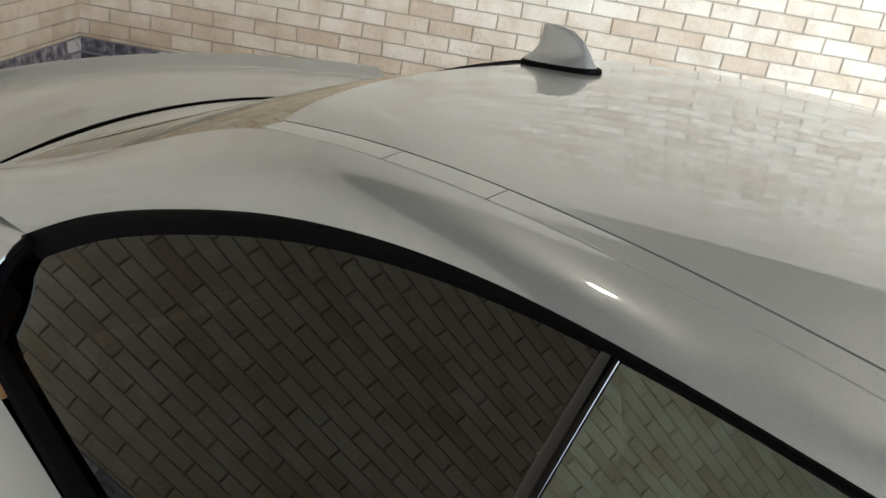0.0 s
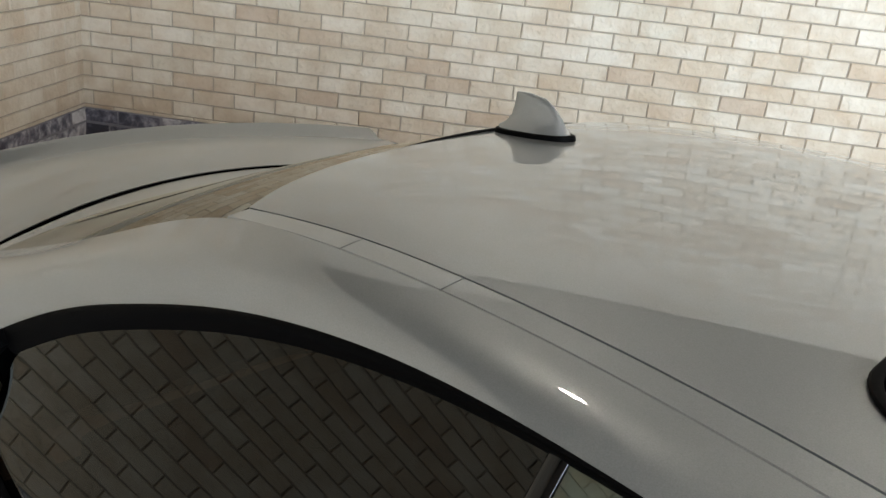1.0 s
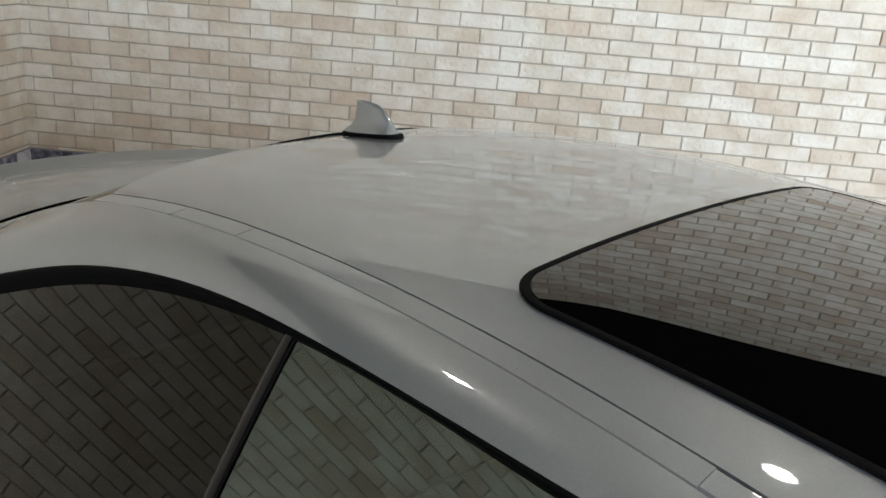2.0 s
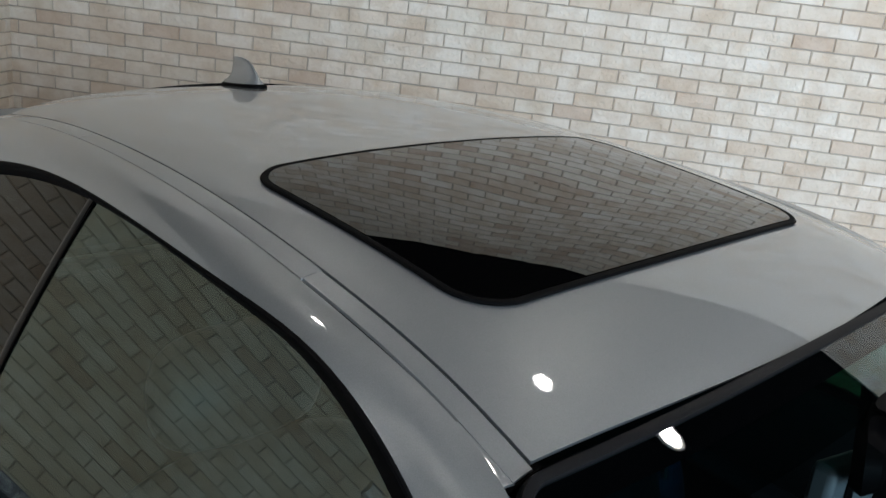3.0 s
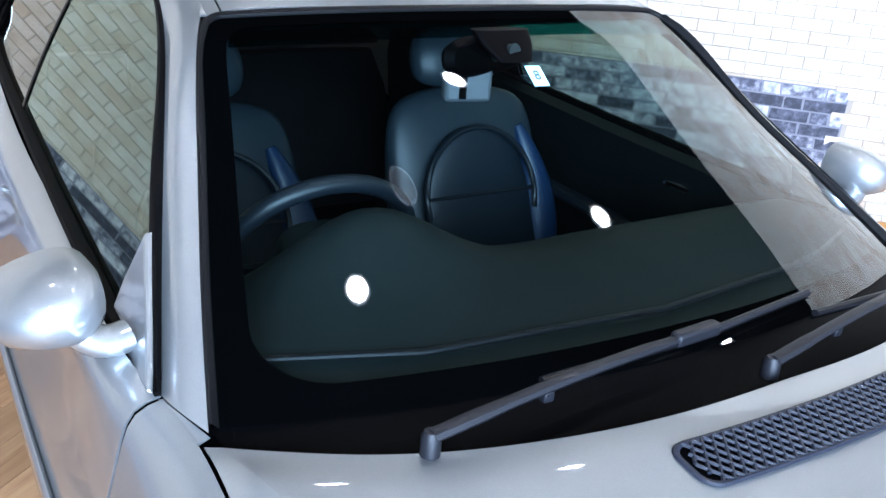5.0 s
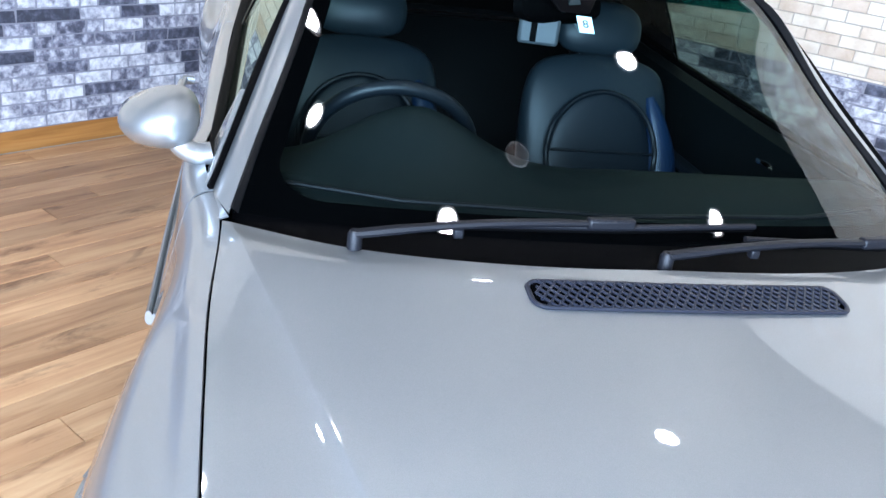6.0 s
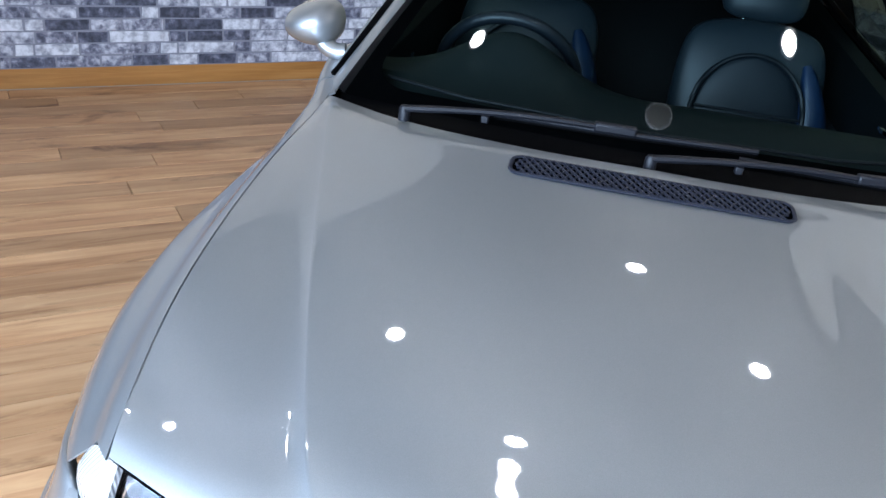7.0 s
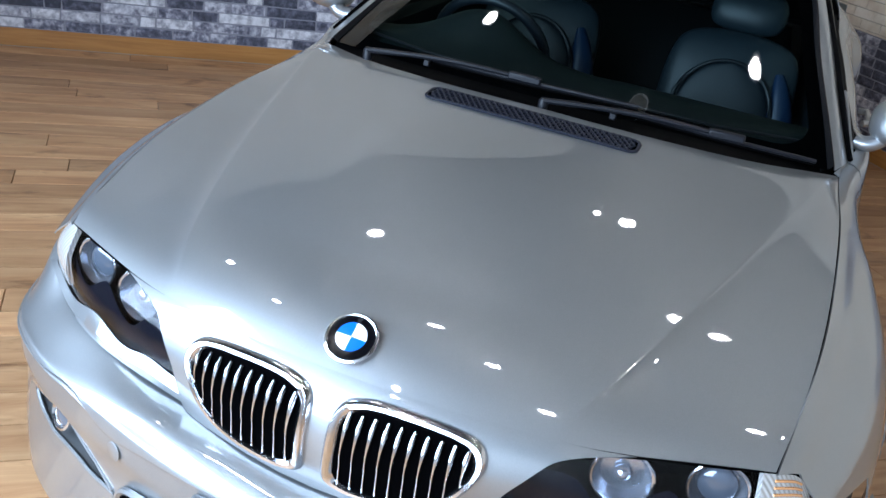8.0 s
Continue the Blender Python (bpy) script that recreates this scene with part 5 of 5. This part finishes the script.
    dash.append([(xb, y, 0.885 - 0.03 * (y / 0.69) ** 2), (xb - 0.12, y, 0.915), (0.72, y, 0.920 + 0.030 * hump + pas), (0.60, y, 0.910 + 0.105 * hump + pas), (0.52, y, 0.885 + 0.105 * hump + pas * 0.8), (0.485, y, 0.86 + 0.04 * hump), (0.48, y, 0.76), (0.52, y, 0.55)])
dashboard = part("dashboard", sheet(loft(np.array(dash).transpose(1, 0, 2), 60, 40), (0.8, 0, 0.6)), dash_plastic, car, "dark soft-touch dashboard", thick=0.01)
part("vent_edge", tube([(float(np.interp(abs(y), [0, 0.4, 0.69], [0.895, 0.855, 0.745])), y, 0.9255 - 0.006 * (y / 0.6) ** 2) for y in np.linspace(-0.60, 0.60, 25)], 0.006, 8, 0.7), blade_plastic, dashboard)
sw = new("steering_wheel", None)
sw.parent = car
sm = Matrix.Translation((0.395, -0.36, 0.865)) @ Matrix.Rotation(radians(-64), 4, "Y")
bm = tube([(0.185 * math.cos(a), 0.185 * math.sin(a), 0) for a in np.linspace(0, 2 * math.pi, 49)[:-1]], 0.0165, 12, 1.0, True)
bm.transform(sm)
part("rim", bm, leather, sw, "black leather wheel rim")
bm = solid([[(x, y, z) for x, y in oval(28, 0.075 * k, 0.070 * k, 3)] for z, k in ((0.030, 0.9), (0.0, 1.05), (-0.022, 1.0), (-0.034, 0.75))])
bm.transform(sm)
part("hub", bm, dash_plastic, sw)
for a in (90, -90, 180):
    c, n2 = math.cos(radians(a)), math.sin(radians(a))
    bm = tube([(0.05 * c, 0.05 * n2, -0.005), (0.12 * c, 0.12 * n2, -0.004), (0.18 * c, 0.18 * n2, 0)], 0.016, 8, 0.5)
    bm.transform(sm)
    part("spoke", bm, dash_plastic, sw)
bm = tube([(0.48, -0.36, 0.83), (0.62, -0.36, 0.76)], 0.04, 12)
part("column", bm, dash_plastic, sw)


def fine(rows, n=24):
    """Rows of numbers, drawn out into n smooth steps."""
    r = np.array(rows, float)
    return natural(np.linspace(0, 1, len(r)), r, np.linspace(0, 1, n))


def front_seat(y0):
    st = new("front_seat", None)
    st.parent = car
    rings = []
    for z, x, w, d in fine(((0.40, -0.30, 0.220, 0.070), (0.53, -0.345, 0.235, 0.078), (0.69, -0.395, 0.242, 0.075), (0.82, -0.430, 0.238, 0.064), (0.905, -0.455, 0.222, 0.054), (0.955, -0.470, 0.182, 0.042), (0.978, -0.478, 0.105, 0.024), (0.985, -0.481, 0.03, 0.008)), 40):
        rings.append([(x + 0.18 - u * 0.9, y0 + v, z - 0.10 * u) for v, u in oval(48, w, d, 2.8)])
    part("backrest", solid(rings), leather_light, st, "grey leather backrest with side bolsters")
    rings = []
    for z, x, w in fine(((0.40, -0.226, 0.178), (0.55, -0.276, 0.182), (0.70, -0.326, 0.172), (0.79, -0.352, 0.150), (0.85, -0.370, 0.112), (0.88, -0.380, 0.068), (0.890, -0.384, 0.020)), 30):
        rings.append([(x + 0.18 - u, y0 + v, z) for v, u in oval(40, w, 0.024, 2.6)])
    part("back_panel", solid(rings), leather_mid, st, "dark leather centre panel")
    arch = [(-0.024 - (z - 0.40) * 0.335 + 0.004, y0 + v, z) for v, z in [(0.176 * math.cos(a), 0.715 + 0.180 * math.sin(a)) for a in np.linspace(-0.25, math.pi + 0.25, 40)]]
    part("piping", tube(arch, 0.008, 8), leather, st)
    part("seam", tube([(-0.024 - 0.325 * 0.335 + 0.006, y0 + v, 0.725) for v in np.linspace(-0.165, 0.165, 9)], 0.005, 8), leather, st)
    # left-hand bolster only; its blue stands in for a sheen of reflected light
    pts = [(-0.095, y0 + 0.200, 0.46), (-0.128, y0 + 0.212, 0.60), (-0.180, y0 + 0.205, 0.75), (-0.225, y0 + 0.165, 0.88)]
    part("bolster", tube([tuple(p) for p in spline(pts, 14)], [0.030, 0.040, 0.047, 0.051, 0.053, 0.054, 0.054, 0.053, 0.051, 0.047, 0.042, 0.036, 0.028, 0.016], 16, 0.8), blue_sheen_leather, st, "side bolster with a blue sheen put into its leather colour")
    rings = []
    for z, x, w, d in fine(((0.985, -0.495, 0.080, 0.024), (1.005, -0.499, 0.122, 0.044), (1.055, -0.507, 0.135, 0.052), (1.105, -0.517, 0.122, 0.045), (1.132, -0.523, 0.080, 0.028), (1.140, -0.526, 0.02, 0.008)), 24):
        rings.append([(x + 0.18 - u, y0 + v, z) for v, u in oval(32, w, d, 2.6)])
    head = part("headrest", solid(rings), leather_light, st)
    for q in (-0.05, 0.05):
        part("post", tube([(-0.31, y0 + q, 0.92), (-0.325, y0 + q, 1.01)], 0.007, 8), chrome, head)
    rings = []
    for x, z, w, d in ((0.27, 0.36, 0.22, 0.05), (0.23, 0.40, 0.25, 0.075), (0.0, 0.40, 0.26, 0.08), (-0.20, 0.37, 0.25, 0.08), (-0.32, 0.36, 0.22, 0.06)):
        rings.append([(x, y0 + v, z + u) for v, u in oval(32, w, d, 3)])
    part("cushion", solid(rings), leather_light, st)


for y0 in (-0.37, 0.37):
    front_seat(y0)
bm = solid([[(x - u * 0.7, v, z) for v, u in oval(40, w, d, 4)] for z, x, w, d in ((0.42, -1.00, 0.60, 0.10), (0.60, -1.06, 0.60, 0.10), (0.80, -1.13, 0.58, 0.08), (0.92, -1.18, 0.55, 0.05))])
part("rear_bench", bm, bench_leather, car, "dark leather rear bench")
part("parcel_shelf", sheet([[(-1.22, y, 0.93), (-1.60, y, 1.00)] for y in np.linspace(-0.6, 0.6, 5)], MID), headliner_cloth, car, thick=0.02)
for s, _ in SIDES:
    g = []
    for x in np.linspace(0.72, -1.16, 24):
        bz = belt_z(x)
        g.append([(x, s * (side_y(bz) - 0.020), bz - 0.006), (x, s * (side_y(bz) - 0.060), bz - 0.018), (x, s * (side_y(bz) - 0.075), bz - 0.10), (x, s * (side_y(bz) - 0.055), 0.66), (x, s * 0.685, 0.40), (x, s * 0.68, 0.25)])
    lining = part("door_lining", sheet(g), lining_plastic, car, "dark door lining", thick=0.006)
    part("inner_handle", tube([(0.34, s * 0.665, 0.845), (0.30, s * 0.652, 0.850), (0.25, s * 0.658, 0.845)], 0.009, 8), chrome, lining, "chrome inner door handle")
    part("arm_rest", tube([(0.45, s * 0.66, 0.64), (0.1, s * 0.65, 0.69), (-0.35, s * 0.655, 0.70)], 0.03, 10, 0.7), leather, lining)
    # headliner side trim along the pillars
    inn = [tuple(np.array(p) * np.array((1, 0.955, 1)) - np.array((0, 0, 0.016))) for p in RAIL_TOP]
    inl = [tuple(np.array(p) * np.array((1, 0.965, 1)) - np.array((0, 0, 0.012))) for p in RAIL_LOW]
    part("pillar_lining", sheet(loft([mir(inn, s), mir(inl, s)], 60, 3)), headliner_cloth, car, thick=0.004)
rv = new("rear_view_mirror", None)
rv.parent = car
rm = Matrix.Translation((0.372, -0.010, 1.212)) @ Matrix.Rotation(radians(18), 4, "Z") @ Matrix.Rotation(radians(-8), 4, "Y")
bm = solid([[(x, y, z) for y, z in oval(32, a, b, 3)] for x, a, b in ((-0.012, 0.112, 0.032), (0.0, 0.120, 0.038), (0.016, 0.108, 0.032), (0.026, 0.06, 0.018))])
bm.transform(rm)
part("shell", bm, black_plastic, rv)
bm = bmesh.new()
box(bm, (0, 0, 0), (0.030, 0.092, 0.064), Matrix.Translation((0.372, -0.046, 1.158)) @ Matrix.Rotation(radians(-14), 4, "Z"))
unit = part("unit", bm, unit_grey, rv, "grey plastic unit below the mirror", bevel=0.008)
bm = bmesh.new()
box(bm, (0.0155, -0.012, 0.0), (0.004, 0.014, 0.050), Matrix.Translation((0.372, -0.046, 1.158)) @ Matrix.Rotation(radians(-14), 4, "Z"))
part("slot", bm, black_plastic, unit, bevel=0.001)
part("stem", tube([(0.385, -0.008, 1.212), (0.42, -0.004, 1.226), (0.450, 0.0, 1.232)], 0.014, 10), dash_plastic, rv)
part("sensor_cover", solid([[(x + u, v * w, z) for v, u in oval(28, 1.0, 0.018, 3)] for x, z, w in ((0.395, 1.262, 0.060), (0.420, 1.240, 0.055), (0.450, 1.215, 0.035))]), black_plastic, rv)

# Sticker on the screen beside the mirror, with a plain numeral
stn = Vector((0.60, 0.05, 0.80)).normalized()
stx = Vector((0, 1, 0)).cross(stn).normalized()
stm = Matrix((stx, stn.cross(stx), stn)).transposed().to_4x4()
stm.translation = Vector((0.506, 0.011, 1.199))
bm = bmesh.new()
box(bm, (0, 0, 0), (0.046, 0.034, 0.0008))
bm.transform(stm)
sticker = part("inspection_sticker", bm, sticker_white, car, "pale blue square screen sticker with numeral", smooth=False)
num = bpy.data.curves.new("numeral", "FONT")
num.body, num.size, num.extrude, num.align_x, num.align_y = "8", 0.030, 0.0003, "CENTER", "CENTER"
tmp = new("numeral_tmp", num)
me = bpy.data.meshes.new_from_object(tmp.evaluated_get(bpy.context.evaluated_depsgraph_get()))
bpy.data.objects.remove(tmp)
me.materials.append(sticker_ink)
ob = new("numeral", me)
ob.parent = sticker
ob.matrix_local = stm @ pose(0, 0, 0.001, 0, 0, 90)

# ---- ceiling lamps ----
def downlight(x, y, lit=True):
    """Round recessed lamp: white ring and a cluster of five light-emitting lenses."""
    d = empty("downlight", "round white LED downlight in the black ceiling" if lit else "unlit round ceiling fitting", "ceiling lamp", "ceiling downlights")
    d.location = (x, y, HEIGHT)
    bm = lathe([(0.088, 0.0), (0.088, -0.008), (0.082, -0.014), (0.074, -0.010), (0.072, 0.0)], 40)
    part("ring", bm, lamp_white, d)
    if not lit:
        part("cover", lathe([(0.074, -0.009), (0.055, -0.016), (0.02, -0.019)], 40), lamp_grey, d)
        return
    part("dish", lathe([(0.074, -0.003), (0.050, -0.0025), (0.01, -0.0025)], 40), dish_glow, d)
    for k in range(6):
        a = radians(72 * k)
        r = 0.0 if k == 5 else 0.045
        bm = lathe([(0.020, -0.004), (0.020, -0.010), (0.014, -0.0130)], 16)
        bm.transform(Matrix.Translation((r * math.cos(a), r * math.sin(a), -0.004)))
        part("light_lens", bm, led_glow, d)


lamp_white = material("lamp_white", (0.8, 0.8, 0.78), 0.4)
lamp_grey = material("lamp_grey", (0.35, 0.30, 0.26), 0.6)
for s, w in ((1.60, 1.54), (3.00, 1.66), (4.14, 1.77), (5.30, 1.72), (6.50, 1.72), (1.58, 3.68), (2.95, 3.54), (4.10, 3.54), (5.30, 3.60), (6.50, 3.60), (1.65, 5.40), (2.95, 5.40), (4.10, 5.40), (5.30, 5.40)):
    p = plan(s, w)
    downlight(p.x, p.y)
p = plan(3.03, 2.83)
downlight(p.x, p.y, False)

# ---- wall and floor pieces ----
STEP_Z, STEP_S, JOINT = 0.060, 0.1735, 0.0042
DADO, DADO_END, BASE_H = 0.715, 3.84, 0.10


def skirting(name, p, q, n):
    """A baseboard from p to q, standing out along n."""
    d = (q - p).normalized()
    bm = bmesh.new()
    prof = [(0.0, 0.0), (0.016, 0.0), (0.016, BASE_H - 0.006), (0.012, BASE_H), (0.0, BASE_H)]
    a = [bm.verts.new(Vector((-0.5 * (q - p).length, -u, v))) for u, v in prof]
    b = [bm.verts.new(Vector((0.5 * (q - p).length, -u, v))) for u, v in prof]
    k = len(prof)
    for i in range(k):
        bm.faces.new((a[i], a[(i + 1) % k], b[(i + 1) % k], b[i]))
    bm.faces.new(a[::-1])
    bm.faces.new(b)
    bmesh.ops.recalc_face_normals(bm, faces=bm.faces[:])
    ob = tagged(part(name, bm, base_wood, smooth=False), "orange-brown varnished wooden skirting board", "skirting board", kind="structure")
    y = Vector((0, 0, 1)).cross(d)
    m = Matrix((d, y, (0, 0, 1))).transposed().to_4x4()
    m.translation = (p + q) / 2
    ob.matrix_world = m
    return ob


skirting("baseboard_north", plan(LEN_A, 0.006), plan(0, 0.006), B)
skirting("baseboard_west", plan(0.006, 0.016), plan(0.006, LEN_B), A)
skirting("baseboard_south", plan(0, LEN_B), plan(LEN_A, LEN_B), -B)

rng = random.Random(4)


def brick_mesh(name, w, h, seed, mat, uneven=1.0):
    """One face brick: bevelled, slightly uneven slab of unit place."""
    r = random.Random(seed)
    j = lambda k: r.uniform(-k, k) * uneven
    bx, d = 0.0028, 0.006
    q = [(-w / 2, -h / 2), (w / 2, -h / 2), (w / 2, h / 2), (-w / 2, h / 2)]
    vs = [(x + j(0.0012), 0.0, z + j(0.0008)) for x, z in q]
    vs += [(x - math.copysign(bx, x) + j(0.0012), -d + j(0.0010), z - math.copysign(bx * 0.8, z) + j(0.0008)) for x, z in q]
    fs = [(4, 5, 6, 7), (0, 1, 5, 4), (1, 2, 6, 5), (2, 3, 7, 6), (3, 0, 4, 7)]
    me = bpy.data.meshes.new(name)
    me.from_pydata(vs, [], fs)
    me.materials.append(mat)
    return me, vs, fs


def lay(wall, origin, along, normal, cells, near, single, joined, name, stuff_name):
    """Cells (u, z, width, height) of one wall: the near ones as parts, the rest joined."""
    rot = Matrix((along, -normal, (0, 0, 1))).transposed().to_4x4()
    cache, count, uneven = {}, 0, 3.2 if name == "stone" else 1.0
    va, fa = [], []
    for u, z, w, h in cells:
        key = (round(w, 3), round(h, 3), rng.randrange(6))
        me_name = "%s_mesh" % name
        if near(u, z) and count < 300:
            if key not in cache:
                cache[key] = brick_mesh(me_name, w, h, sum(int(1000 * q) for q in key), single, uneven)[0]
            ob = new(name, cache[key])
            ob.parent = wall
            m = rot.copy()
            m.translation = origin + along * u + Vector((0, 0, z)) + normal * 0.0005
            ob.matrix_local = m
            count += 1
        else:
            me, vs, fs = brick_mesh(me_name, w, h, rng.randrange(10 ** 6), single, uneven)
            bpy.data.meshes.remove(me)
            base = len(va)
            va += [tuple(origin + along * (u + p[0]) + Vector((0, 0, z + p[2])) - normal * (p[1] - 0.0005)) for p in vs]
            fa += [tuple(base + i for i in f) for f in fs]
    me = bpy.data.meshes.new(stuff_name)
    me.from_pydata(va, [], fa)
    me.materials.append(joined)
    ob = new(stuff_name, me)
    ob.parent = wall
    tagged(ob, kind="stuff")


def brick_cells(length, low, high, foot):
    """Running bond from low to high, cut off at the height foot(u)."""
    o, row, z = [], 0, low
    while z < high - 0.01:
        u = (0.0435 if row % 2 else 0.1315) - STEP_S
        while u < length:
            a, b = max(u, 0.0), min(u + STEP_S, length)
            c = (a + b) / 2
            z0, z1 = max(z, foot(c)), min(z + STEP_Z, high)
            if b - a > 0.02 and z1 - z0 > 0.012:
                o.append((c, (z0 + z1) / 2, b - a - JOINT, z1 - z0 - JOINT))
            u += STEP_S
        z += STEP_Z
        row += 1
    return o


def stone_cells(length, low, high):
    o, z, row = [], low, 0
    while z < high - 0.02:
        h = (high - low) / round((high - low) / 0.060)
        u = -rng.uniform(0, 0.15)
        while u < length:
            w = rng.choice((0.09, 0.15, 0.19, 0.21, 0.21, 0.30))
            a, b = max(u, 0.0), min(u + w, length)
            if b - a > 0.03:
                o.append(((a + b) / 2, z + h / 2, b - a - 0.007, h - 0.007))
            u += w
        z += h
    return o


def dado_back(wall, p, q, n, name):
    """Thin dark bed behind the stones."""
    bm = bmesh.new()
    c = [p + n * 0.003, q + n * 0.003]
    up = Vector((0, 0, DADO))
    v = [bm.verts.new(x) for x in (c[0], c[1], c[1] + up, c[0] + up)]
    w = [bm.verts.new(x - n * 0.004) for x in (c[0], c[1], c[1] + up, c[0] + up)]
    bm.faces.new(v)
    bm.faces.new(w[::-1])
    for i in range(4):
        bm.faces.new((v[i], v[(i + 1) % 4], w[(i + 1) % 4], w[i]))
    bmesh.ops.recalc_face_normals(bm, faces=bm.faces[:])
    part(name, bm, dado_mortar, wall, smooth=False)


dado_back(wall_north, plan(0, 0), plan(DADO_END, 0), B, "dado_bed")
dado_back(wall_west, plan(0, LEN_B), plan(0, 0), A, "dado_bed")
TOP_Z = 0.071
lay(wall_north, plan(0, 0), A, B, brick_cells(LEN_A, TOP_Z, HEIGHT, lambda u: DADO if u < DADO_END else BASE_H), lambda u, z: 0.9 < u < 4.6 and 0.75 < z < 1.75, brick_single, brick_joined, "brick", "brick_field")
lay(wall_north, plan(0, 0), A, B, stone_cells(DADO_END, BASE_H, DADO), lambda u, z: u > 1.2, stone_single, stone_joined, "stone", "stone_field")
lay(wall_west, plan(0, 0), B, A, brick_cells(LEN_B, TOP_Z, HEIGHT, lambda u: DADO), lambda u, z: u < 2.0 and z < 1.6, brick_single, brick_joined, "brick", "brick_field")
lay(wall_west, plan(0, 0), B, A, stone_cells(LEN_B, BASE_H, DADO), lambda u, z: 2.2 < u < 5.0, stone_single, stone_joined, "stone", "stone_field")

PLANK = 0.135
plank_cache = {}
k, s0 = 0, 0.02
while s0 < LEN_A:
    w0 = -rng.uniform(0.0, 1.2)
    while w0 < LEN_B:
        L = rng.choice((0.9, 1.2, 1.5, 1.8))
        a, b = max(w0, 0.016), min(w0 + L, LEN_B)
        if b - a > 0.08:
            key = round(b - a, 2)
            if key not in plank_cache:
                bm = bmesh.new()
                hw, hl = PLANK / 2 - 0.0008, (b - a) / 2 - 0.0007
                lo = [bm.verts.new((x, y, -0.011)) for x, y in ((-hl, -hw), (hl, -hw), (hl, hw), (-hl, hw))]
                up = [bm.verts.new((x * (1 - 0.0015 / hl), y * (1 - 0.0015 / hw), 0.0)) for x, y in ((-hl, -hw), (hl, -hw), (hl, hw), (-hl, hw))]
                bm.faces.new(up)
                for i in range(4):
                    bm.faces.new((lo[i], lo[(i + 1) % 4], up[(i + 1) % 4], up[i]))
                me = bpy.data.meshes.new("plank_mesh")
                bm.to_mesh(me)
                bm.free()
                me.materials.append(plank_wood)
                plank_cache[key] = me
            ob = new("plank", plank_cache[key])
            ob.parent = floor
            c = plan(s0 + PLANK / 2, (a + b) / 2, 0.012)
            m = Matrix((B, Vector((0, 0, 1)).cross(B), (0, 0, 1))).transposed().to_4x4()
            m.translation = c
            ob.matrix_local = m
        w0 += L
    s0 += PLANK
